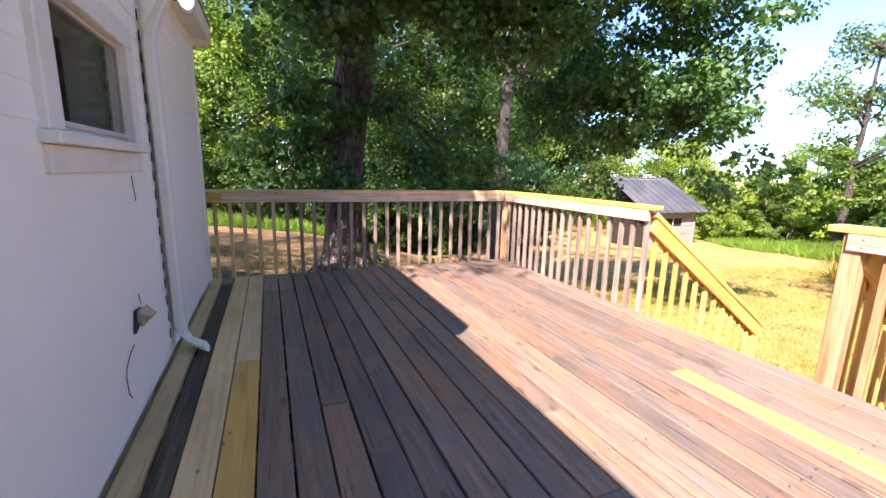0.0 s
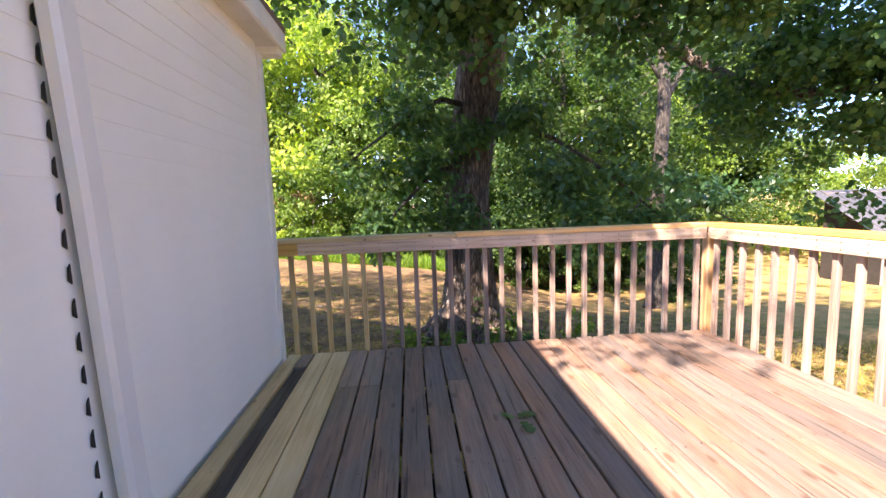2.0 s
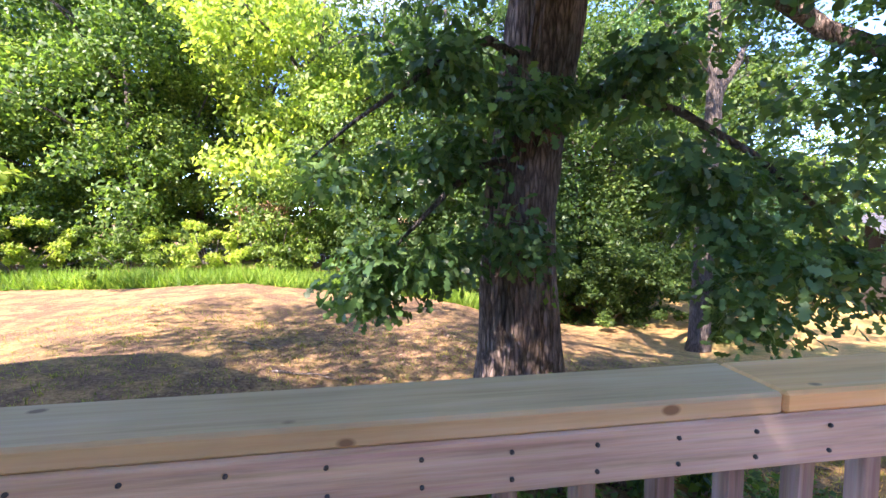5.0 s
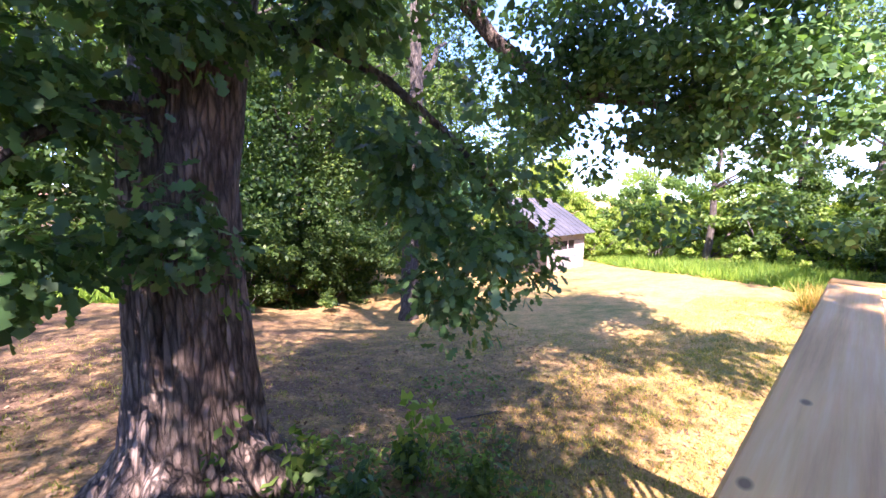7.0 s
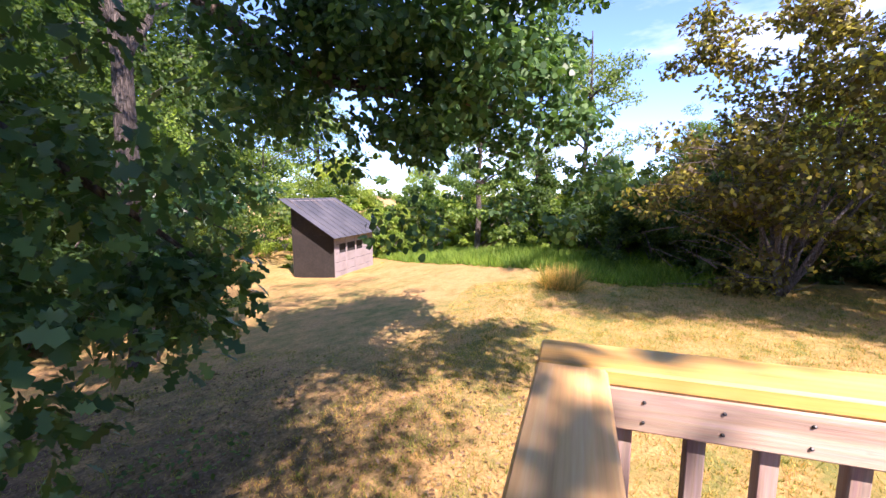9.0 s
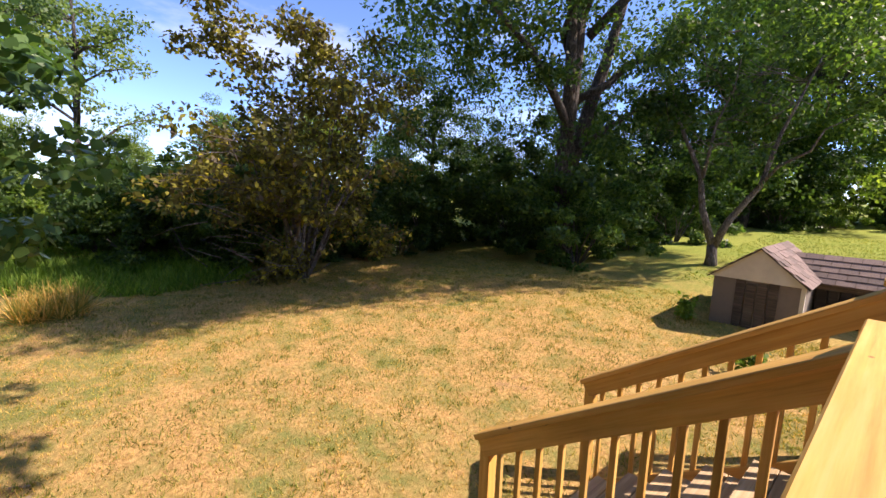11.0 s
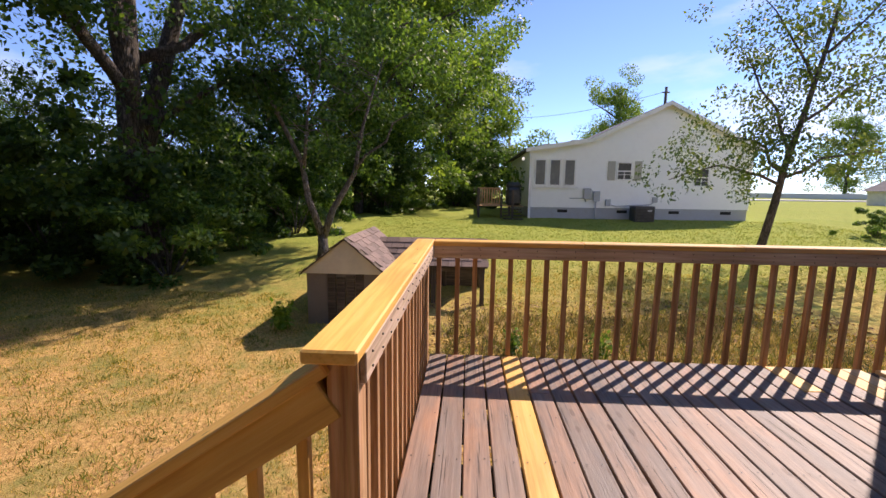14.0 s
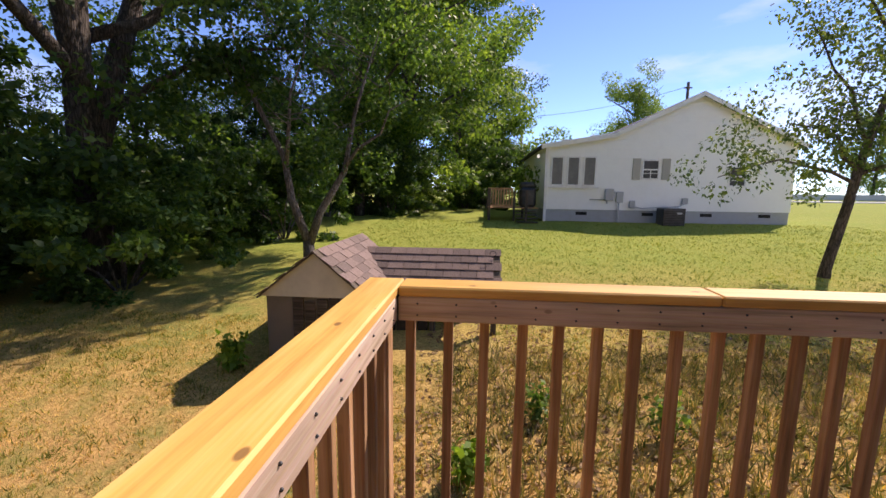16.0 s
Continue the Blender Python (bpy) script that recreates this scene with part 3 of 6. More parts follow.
def build_eave():
    roof = thing("roof", (-3.5, 2.0, 2.5), "low house roof with white eave and soffit", "roof", kind="structure")
    slope = 0.55
    ridge_x = -8.4
    def slab(x0, y0, y1):
        z0 = EAVE_Z + 0.10
        z1 = z0 + slope * (x0 - ridge_x)
        return prism([(x0, y0, z0), (ridge_x, y0, z1), (ridge_x, y0, z1 + 0.05), (x0, y0, z0 + 0.05)], (0, y1 - y0, 0))
    part("roof_slope", slab(EAVE_X, 1.33, NY + 0.14), M_SHINGLE, roof, "dark shingled roof slope")
    part("roof_slope", slab(EAVE_X - 0.27, SY - 0.05, 1.33), M_SHINGLE, roof, "dark shingled roof slope")
    z0 = EAVE_Z + 0.10
    z1 = z0 + slope * (EAVE_X - ridge_x)
    part("roof_slope", prism([(ridge_x, SY - 0.05, z1), (-16.6, SY - 0.05, z0), (-16.6, SY - 0.05, z0 + 0.05), (ridge_x, SY - 0.05, z1 + 0.05)], (0, NY + 0.22 - SY, 0)), M_SHINGLE, roof)
    part("fascia", box((EAVE_X - 0.025, 1.33, EAVE_Z - 0.03), (EAVE_X, NY + 0.13, EAVE_Z + 0.105), 0.003), M_TRIM, roof, "white eave fascia board")
    part("soffit", box((WX - 0.02, 1.33, EAVE_Z - 0.02), (EAVE_X - 0.025, NY + 0.12, EAVE_Z)), M_SOFFIT, roof, "aged white soffit panel")
    part("eave_return", box((WX - 0.10, NY + 0.012, EAVE_Z - 0.07), (EAVE_X - 0.03, NY + 0.13, EAVE_Z + 0.10), 0.006), M_TRIM, roof, "boxed white eave end")
    # gable triangles
    for y in (NY - 0.2, SY + 0.02):
        part("gable", prism([(WX - 0.03, y, 2.45), (-16.3, y, 2.45), (ridge_x, y, z1 - 0.05)], (0, 0.12, 0)), M_SIDING, roof)
    # broken louvre box under the eave
    for i in range(5):
        part("louvre_slat", block(0.03, 0.19, 0.012), M_SOFFIT, roof, "", Matrix.Translation((WX + 0.03 + 0.032 * i, 3.02, EAVE_Z - 0.05 - 0.012 * i)) @ pose(0, 0, 0, 0, 24, 4))
    part("bracket", joined(box((WX, 3.12, EAVE_Z - 0.14), (WX + 0.2, 3.15, EAVE_Z - 0.01), 0.004)), M_SOFFIT, roof, "splintered soffit end board")


build_eave()


def build_window():
    y0, y1, z0, z1 = 2.16, 2.92, 1.28, 1.70
    win = thing("window_1", (WX, (y0 + y1) / 2, z0), "small white-framed window with a curtain behind dark glass", "window", kind="structure")
    def bar(name, lo, hi, mat, label=""):
        part(name, box(lo, hi, 0.004), mat, win, label)
    o = 0.105
    bar("casing", (WX - 0.01, y0 - o, z1), (WX + 0.026, y1 + o, z1 + o), M_TRIM, "white window casing")
    bar("casing", (WX - 0.01, y0 - o, z0 - 0.02), (WX + 0.026, y0, z1), M_TRIM)
    bar("casing", (WX - 0.01, y1, z0 - 0.02), (WX + 0.026, y1 + o, z1), M_TRIM)
    bar("window_sill", (WX - 0.02, y0 - o - 0.02, z0 - 0.06), (WX + 0.055, y1 + o + 0.02, z0 - 0.022), M_TRIM, "worn white sill")
    bar("apron", (WX - 0.01, y0 - o, z0 - 0.15), (WX + 0.018, y1 + o, z0 - 0.062), M_TRIM)
    s = 0.022
    bar("sash", (WX - 0.07, y0, z0), (WX - 0.005, y1, z0 + s), M_RUST, "weathered brown-edged sash")
    bar("sash", (WX - 0.07, y0, z1 - s), (WX - 0.005, y1, z1), M_RUST)
    bar("sash", (WX - 0.07, y0, z0 + s), (WX - 0.005, y0 + s, z1 - s), M_RUST)
    bar("sash", (WX - 0.07, y1 - s, z0 + s), (WX - 0.005, y1, z1 - s), M_RUST)
    pane = part("pane", box((WX - 0.020, y0 + s, z0 + s), (WX - 0.015, y1 - s, z1 - s)), M_GLASS, win, "dark reflecting pane")
    pane.visible_shadow = False
    bm = bmesh.new()
    prev = None
    for i in range(41):
        y = y1 - 0.30 + 0.0085 * i
        x = WX - 0.24 + 0.014 * math.sin(i * 0.9) + 0.006 * math.sin(i * 2.3)
        a, b = bm.verts.new((x, y, 1.05)), bm.verts.new((x, y, 1.85))
        if prev:
            bm.faces.new((prev[0], a, b, prev[1])).smooth = True
        prev = (a, b)
    bmesh.ops.solidify(bm, geom=bm.faces[:], thickness=0.004)
    tagged(mesh_object("curtain", bm, M_CURTAIN), "pleated grey curtain hanging inside the window", "curtain")


build_window()


def build_downspout():
    ds = thing("downspout", (WX, 3.33, 0.0), "white metal downspout with a kicked-out foot on the wall", "downspout")
    def pipe(path, name, label=""):
        bm = bmesh.new()
        rings = []
        for p, tilt in path:
            c, s = math.cos(tilt), math.sin(tilt)
            ring = []
            for u, v in ((-1, -0.6), (-0.6, -1), (0.6, -1), (1, -0.6), (1, 0.6), (0.6, 1), (-0.6, 1), (-1, 0.6)):
                off = Vector((v * 0.030 * c, u * 0.050, v * 0.030 * s))
                ring.append(bm.verts.new(Vector(p) + off))
            rings.append(ring)
        for a, b in zip(rings, rings[1:]):
            for k in range(8):
                bm.faces.new((a[k], a[(k + 1) % 8], b[(k + 1) % 8], b[k]))
        bm.faces.new(rings[0])
        bm.faces.new(rings[-1][::-1])
        bmesh.ops.recalc_face_normals(bm, faces=bm.faces)
        part(name, bm, M_PVC, ds, label)
    pipe([((WX + 0.045, 3.36, 0.20), 0.0), ((WX + 0.045, 3.345, 0.6), 0.0), ((WX + 0.045, 3.33, 1.2), 0.0), ((WX + 0.045, 3.30, 1.80), 0.0)], "straight_pipe")
    pipe([((WX + 0.045, 3.30, 1.80), 0.0), ((WX + 0.055, 3.305, 1.87), 0.2), ((WX + 0.085, 3.33, 1.96), 0.35), ((WX + 0.125, 3.35, 2.06), 0.3), ((WX + 0.14, 3.36, 2.27), 0.0)], "offset_elbow")
    pipe([((WX + 0.045, 3.36, 0.20), 0.0), ((WX + 0.055, 3.355, 0.13), -0.4), ((WX + 0.10, 3.33, 0.07), -0.9), ((WX + 0.165, 3.30, 0.042), -1.1), ((WX + 0.19, 3.285, 0.036), -1.1)], "foot_elbow", "kicked-out lower elbow")
    # black wedges beside the pipe, drawn for the shadowed gaps at the lap ends
    for i in range(20):
        z = 0.125 + 0.105 * i
        part("lap_notch", prism([(WX + 0.004, 3.275, z), (WX + 0.004, 3.261, z + 0.012), (WX + 0.004, 3.266, z + 0.05), (WX + 0.004, 3.275, z + 0.062)], (0.004, 0, 0)), M_BLACK, ds, "black wedge painted for the shadow at a lap's end")


build_downspout()


def build_floodlight():
    fl = thing("floodlight", (EAVE_X - 0.05, 4.02, EAVE_Z - 0.02), "white twin floodlight fixed under the eave", "floodlight")
    part("base_plate", box((EAVE_X - 0.13, 3.94, EAVE_Z - 0.06), (EAVE_X - 0.03, 4.06, EAVE_Z - 0.021), 0.006), M_DARKMETAL, fl, "dark mounting plate")
    for dy, mat in ((-0.04, M_BULB), (0.09, M_GREYMETAL)):
        bm = bmesh.new()
        prof = [(0.018, 0.0), (0.024, 0.03), (0.046, 0.075), (0.050, 0.10), (0.034, 0.116), (0.0, 0.121)]
        rings = []
        for r, h in prof[:-1]:
            rings.append([bm.verts.new((r * math.cos(k * math.pi / 7), r * math.sin(k * math.pi / 7), h)) for k in range(14)])
        for a, b in zip(rings, rings[1:]):
            for k in range(14):
                bm.faces.new((a[k], a[(k + 1) % 14], b[(k + 1) % 14], b[k])).smooth = True
        bm.faces.new(rings[-1])
        bm.faces.new(rings[0][::-1])
        part("lamp_head", bm, mat, fl, "round white lamp head" if mat is M_BULB else "grey metal lamp shade", pose(EAVE_X - 0.07, 4.00 + dy, EAVE_Z - 0.05, 118, 0, 62 if dy < 0 else 40))


build_floodlight()


def build_wall_marks():
    hole = thing("wall_vent_hole", (WX, 2.69, 0.45), "torn hole in the siding with insulation sticking out", "wall damage")
    part("dark_hole", prism([(WX + 0.004, 2.63, 0.40), (WX + 0.004, 2.72, 0.42), (WX + 0.004, 2.75, 0.49), (WX + 0.004, 2.66, 0.50)], (0.008, 0, 0)), M_BLACK, hole, "dark ragged hole")
    bm = block(0.055, 0.095, 0.05, 0.012)
    rng = random.Random(3)
    for v in bm.verts:
        v.co += Vector([(rng.random() - 0.5) * 0.02 for _ in range(3)])
    part("insulation", bm, M_FOAM, hole, "tan torn insulation", pose(WX + 0.03, 2.71, 0.462, 10, 20, -12))
    cracks = thing("siding_crack", (WX, 2.5, 0.3), "thin dark cracks in the painted siding", "wall damage")
    def crack(pts):
        for (y0, z0), (y1, z1) in zip(pts, pts[1:]):
            beam("crack_line", (WX + 0.009, y0, z0), (WX + 0.009, y1, z1), 0.0035, 0.003, M_BLACK, cracks, up=(1, 0, 0), bevel=0)
    crack([(2.60, 0.36), (2.54, 0.35), (2.47, 0.31), (2.45, 0.27), (2.46, 0.19), (2.49, 0.16)])
    crack([(2.85, 1.06), (2.845, 1.11), (2.858, 1.03), (2.868, 0.99)])
    crack([(2.75, 0.51), (2.74, 0.56)])


build_wall_marks()

# ---- deck ----
DX0, DX1, DY0, DY1 = WX + 0.012, 2.985, -0.485, 5.22
PITCH = 0.1435
BW = 0.1340


def deck_board(x, y0, y1, mat, parent, width=BW, dz=0.0):
    m, length = beam_pose((x, y0, -0.019 + dz), (x, y1, -0.019 + dz))
    bm = block(length, width, 0.038, 0.0045)
    return mesh_object("board", bm, mat, parent, "", m)


def build_deck():
    deck = thing("floor_deck", (1.2, 2.1, -0.04), "raised wooden deck of weathered grey boards with yellow new ones", "deck", kind="structure")
    rng = random.Random(11)
    x = DX1 - PITCH / 2
    col = 0
    while x > 0.0:
        y_lo, y_hi = DY0 + rng.uniform(-0.012, 0.006), DY1 + rng.uniform(-0.008, 0.012)
        cuts = []
        if col == 4:
            cuts = [2.045]
        elif col == 18:
            cuts = [-0.08, 2.4]
        elif col in (5, 9, 13):
            cuts = [rng.choice((0.1, 0.6, 3.2))]
        else:
            cuts = sorted({round(rng.choice((1.45, 1.95, 2.45, 4.55)) + rng.uniform(-0.01, 0.01), 3)})
        ys = [y_lo] + cuts + [y_hi]
        for i in range(len(ys) - 1):
            mat = W_OLD
            if (col == 4 and i == 0) or (col == 18 and i == 0):
                mat = W_NEW
            deck_board(x + rng.uniform(-0.002, 0.002), ys[i] + 0.002, ys[i + 1] - 0.002, mat, deck, BW - rng.uniform(0, 0.003), rng.uniform(-0.0025, 0.0025))
        col += 1
        x -= PITCH
    # two nails over each joist
    heads = []
    for yy in np.arange(DY0 + 0.06, DY1, 0.41):
        for k in range(col):
            for s in (-0.042, 0.042):
                heads.append((DX1 - PITCH * (k + 0.5) + s + rng.uniform(-0.008, 0.008), yy + rng.uniform(-0.012, 0.012)))
    vs, fs = [], []
    for hx, hy in heads:
        b = len(vs)
        vs += [(hx + 0.0045 * math.cos(a), hy + 0.0045 * math.sin(a), 0.004) for a in (0.0, 1.05, 2.09, 3.14, 4.19, 5.24)]
        fs.append(tuple(range(b, b + 6)))
    nails = bpy.data.meshes.new("nail_heads")
    nails.from_pydata(vs, [], fs)
    nails.materials.append(M_DARKMETAL)
    ob = new("nail_heads", nails)
    ob.parent, ob.matrix_parent_inverse = deck, deck.matrix_basis.inverted()
    tagged(ob, "dark nail heads in pairs over the joists", kind="stuff")
    # pale repair boards along the house
    left = x + PITCH / 2
    pale = [(left - 0.069, 0.136), (left - 0.069 - 0.142, 0.136)]
    for i, (cx, w) in enumerate(pale):
        cut = 3.05 if i == 0 else 1.2
        deck_board(cx, DY0, cut - 0.002, W_NEW if i == 0 else W_PALE, deck, w, 0.001)
        deck_board(cx, cut + 0.002, DY1, W_PALE, deck, w, 0.001)
    xe = left - 0.142 * 2
    gap_w = xe - (WX + 0.012) - 0.10
    if gap_w > 0.03:
        deck_board(xe - gap_w / 2, DY0, 4.95, W_DARK, deck, gap_w - 0.008, -0.022)
        deck_board(xe - gap_w / 2, 4.954, DY1, W_OLD, deck, gap_w - 0.008, -0.004)
    deck_board(WX + 0.012 + 0.05, DY0, 1.6, W_PALE, deck, 0.096, 0.0)
    deck_board(WX + 0.012 + 0.05, 1.604, DY1, W_PALE, deck, 0.096, 0.0)
    frame_ = thing("deck_underframe", (1.2, 2.1, -1.3), "timber joists, rim boards and posts carrying the deck", "deck frame")
    for yy in np.arange(DY0 + 0.06, DY1, 0.41):
        beam("joist", (WX + 0.02, yy, -0.115), (DX1 - 0.045, yy, -0.115), 0.038, 0.15, W_DARK, frame_)
    beam("rim_board", (DX1 - 0.02, DY0, -0.135), (DX1 - 0.02, DY1, -0.135), 0.038, 0.185, W_BAL, frame_)
    beam("rim_board", (WX + 0.02, DY0 + 0.018, -0.135), (DX1 - 0.042, DY0 + 0.018, -0.135), 0.038, 0.185, W_BAL, frame_)
    beam("rim_board", (WX + 0.02, DY1 - 0.018, -0.135), (DX1 - 0.042, DY1 - 0.018, -0.135), 0.038, 0.185, W_BAL, frame_)
    for px in (0.4, 2.9):
        for py in (DY0 + 0.12, 1.3, 3.2, DY1 - 0.12):
            beam("post", (px, py, ground_z(px, py) - 0.1), (px, py, -0.195), 0.09, 0.09, W_BAL, frame_, up=(0, 1, 0))


build_deck()

# ---- railings ----
H = 0.925            # top of the cap
CAP_W, CAP_T = 0.145, 0.038
FAS_H = 0.092


def nail_row(p0, p1, n, parent, out):
    for i in range(n):
        f = (i + 0.5) / n
        p = Vector(p0).lerp(Vector(p1), f)
        for s in (-0.022, 0.022):
            part("nail_head", block(0.007, 0.007, 0.007, 0.002), M_DARKMETAL, parent, "", Matrix.Translation(p + Vector((0, 0, s)) + Vector(out) * 0.0005))


def railing(name_label, p0, p1, inward, cap_mats, bal_mat, fas_mat, first_new=0, joints=(), mitre=(0, 0)):
    """A straight run of deck rail. p0 and p1 lie on the inner face of the deck edge; inward points to the deck."""
    p0, p1, inw = Vector((*p0, 0)), Vector((*p1, 0)), Vector((*inward, 0))
    d = (p1 - p0).normalized()
    L = (p1 - p0).length
    r = thing("deck_railing", (p0 + p1) / 2, name_label, "railing", "railings round the deck")
    mid = -inw * 0.045
    # cap
    n = len(cap_mats)
    stops = [0.0, *(joints or [L * i / n for i in range(1, n)]), L]
    for i, mat in enumerate(cap_mats):
        a = p0 + d * (stops[i] - (mitre[0] if i == 0 else 0)) + mid
        b = p0 + d * (stops[i + 1] + (mitre[1] if i == n - 1 else 0)) + mid
        z = Vector((0, 0, H - CAP_T / 2))
        beam("cap_board", a + d * (0.0015 if i else 0) + z, b - d * (0.0015 if i < n - 1 else 0) + z, CAP_W, CAP_T, mat, r, "wide flat cap board", bevel=0.006)
    zf = Vector((0, 0, H - CAP_T - FAS_H / 2 - 0.001))
    f0, f1 = p0 + inw * 0.008 + d * 0.03, p1 + inw * 0.008 - d * 0.03
    if first_new:
        beam("rail_board", f0 - d * 0.09 + zf, f0 + d * 0.115 + zf, 0.036, FAS_H, W_NEW, r, "short new yellow rail block")
        f0 = f0 + d * 0.118
    beam("rail_board", f0 + zf, f1 + zf, 0.036, FAS_H, fas_mat, r, "bleached upright rail board with nail heads")
    nail_row(f0 + inw * 0.019 + zf, f1 + inw * 0.019 + zf, max(3, int(L / 0.142)), r, inw)
    count = int(round(L / 0.138))
    bal = -inw * 0.030
    top = H - CAP_T - 0.004
    base = bpy.data.meshes.new("baluster")
    bm = block(top + 0.21, 0.036, 0.036, 0.003)
    bm.to_mesh(base)
    bm.free()
    base.materials.append(bal_mat)
    fresh = base.copy()
    fresh.materials.clear()
    fresh.materials.append(W_PALE)
    rng = random.Random(len(name_label))
    inv = r.matrix_basis.inverted()
    for i in range(count):
        p = p0 + d * ((i + 0.5) * L / count + rng.uniform(-0.006, 0.006)) + bal
        ob = new("baluster", fresh if i < first_new else base)
        m, _ = beam_pose(p + Vector((0, 0, -0.21)), p + Vector((0, 0, top)), (0, 1, 0))
        ob.matrix_basis = m @ pose(0, 0, 0, rng.choice((0, 90, 180, 270)), rng.uniform(-0.35, 0.35), rng.uniform(-0.35, 0.35))
        ob.parent = r
        ob.matrix_parent_inverse = inv
    return r, d, inw


STAIR_Y0, STAIR_Y1 = 1.645, 2.945
north, _, _ = railing("long weathered rail at the far end of the deck", (WX + 0.0, DY1), (DX1, DY1), (0, -1), [W_PALE, W_CAP], W_BLEACH, W_FASCIA, 5, joints=(1.38,), mitre=(0.07, -0.03))
east_n, _, _ = railing("weathered rail between the corner and the stairs", (DX1, DY1), (DX1, STAIR_Y1 - 0.05), (-1, 0), [W_NEW], W_BLEACH, W_FASCIA, 0, mitre=(0.118, 0.0))
east_s, _, _ = railing("rail with a new yellow cap beside the stairs", (DX1, STAIR_Y0 + 0.02), (DX1, DY0), (-1, 0), [W_NEW], W_BAL, W_FASCIA, 0, mitre=(0.065, 0.118))
south, _, _ = railing("back-lit rail along the end of the deck", (DX1, DY0), (WX, DY0), (0, 1), [W_NEW, W_NEW, W_CAP], W_BAL, W_FASCIA, 0, mitre=(-0.03, -0.01))
for r, x, y in ((east_n, DX1 + 0.06, DY1 + 0.055), (east_s, DX1 + 0.035, STAIR_Y0 - 0.03), (south, DX1 + 0.06, DY0 - 0.055)):
    beam("post", (x, y, ground_z(x, y) - 0.1), (x, y, H - CAP_T - 0.006), 0.085, 0.085, W_BAL, r, "square rail post", up=(0, 1, 0))


# ---- stairs down to the lawn ----
def build_stairs():
    st = thing("deck_stairs", (4.0, 2.3, -1.3), "open wooden stairs from the deck to the lawn", "stairs")
    x0 = DX1 + 0.005
    gx = 4.95
    gz = ground_z(gx, 2.3)
    n = 7
    rise = -gz / n
    run = 0.262
    for i in range(1, n):
        z = -rise * i
        xa = x0 + run * (i - 1)
        beam("tread", (xa + 0.07, STAIR_Y0 + 0.10, z - 0.019), (xa + 0.07, STAIR_Y1 - 0.10, z - 0.019), 0.137, 0.038, W_TREAD, st, up=(0, 0, 1))
        beam("tread", (xa + 0.212, STAIR_Y0 + 0.10, z - 0.019), (xa + 0.212, STAIR_Y1 - 0.10, z - 0.019), 0.137, 0.038, W_TREAD, st, up=(0, 0, 1))
    slope = rise / run
    for y in (STAIR_Y0 + 0.12, (STAIR_Y0 + STAIR_Y1) / 2, STAIR_Y1 - 0.12):
        pts = [(x0, y - 0.019, -0.04)]
        for i in range(1, n):
            pts += [(x0 + run * (i - 1), y - 0.019, -rise * i - 0.04), (x0 + run * i, y - 0.019, -rise * i - 0.04)]
        xe = x0 + run * (n - 1)
        pts += [(xe, y - 0.019, gz - 0.05), (xe - 0.2, y - 0.019, gz - 0.05), (x0, y - 0.019, -rise - 0.30)]
        part("stringer", prism(pts, (0, 0.038, 0)), W_BAL, st, "notched stringer")
    for y, lab in ((STAIR_Y0 - 0.035, "yellow pine stair handrail with square balusters"), (STAIR_Y1 + 0.035, "yellow pine stair handrail with square balusters")):
        hr = thing("stair_handrail", (3.9, y, -0.6), lab, "handrail", "handrails of the stairs")
        xa, za = DX1 + 0.075, H - CAP_T - 0.015
        xb, zb = 4.80, -0.315
        dz = (zb - za) / (xb - xa)
        beam("cap_board", (xa, y, za - 0.02), (xb + 0.05, y, zb + dz * 0.05 - 0.02), 0.14, 0.038, W_NEW, hr, "sloping yellow cap board", bevel=0.005)
        inside = 1 if y < 2.2 else -1
        for k in (1, -1):
            yo = y + 0.036 * k * inside
            beam("rail_board", (xa, yo, za - 0.105), (xb, yo, zb - 0.105), 0.036, 0.135, W_NEW, hr, "sloping rail board")
        m = 11
        for i in range(m):
            x = xa + (i + 0.6) * (xb - xa - 0.08) / m
            zt = za + dz * (x - xa) - 0.05
            zl = -(x - x0) * slope - 0.24
            beam("baluster", (x, y, zl), (x, y, zt), 0.034, 0.034, W_NEW, hr, up=(0, 1, 0), bevel=0.003)
        beam("bottom_rail", (xa, y, -(xa - x0) * slope - 0.17), (xb, y, -(xb - x0) * slope - 0.17), 0.036, 0.14, W_NEW, hr)
        beam("newel_post", (xb - 0.03, y, ground_z(xb, y) - 0.1), (xb - 0.03, y, zb - 0.03), 0.085, 0.085, W_NEW, hr, "square end post", up=(0, 1, 0))


build_stairs()


SOUTH = 0.445        # the yard south of the deck is laid out from its own origin


def south_z(x, y):
    return ground_z(x, y + SOUTH)


def laid_out(build):
    """Build things of the south yard and set them at its origin."""
    before = set(bpy.data.objects)
    build()
    for ob in set(bpy.data.objects) - before:
        if ob.parent is None:
            ob.location.y += SOUTH


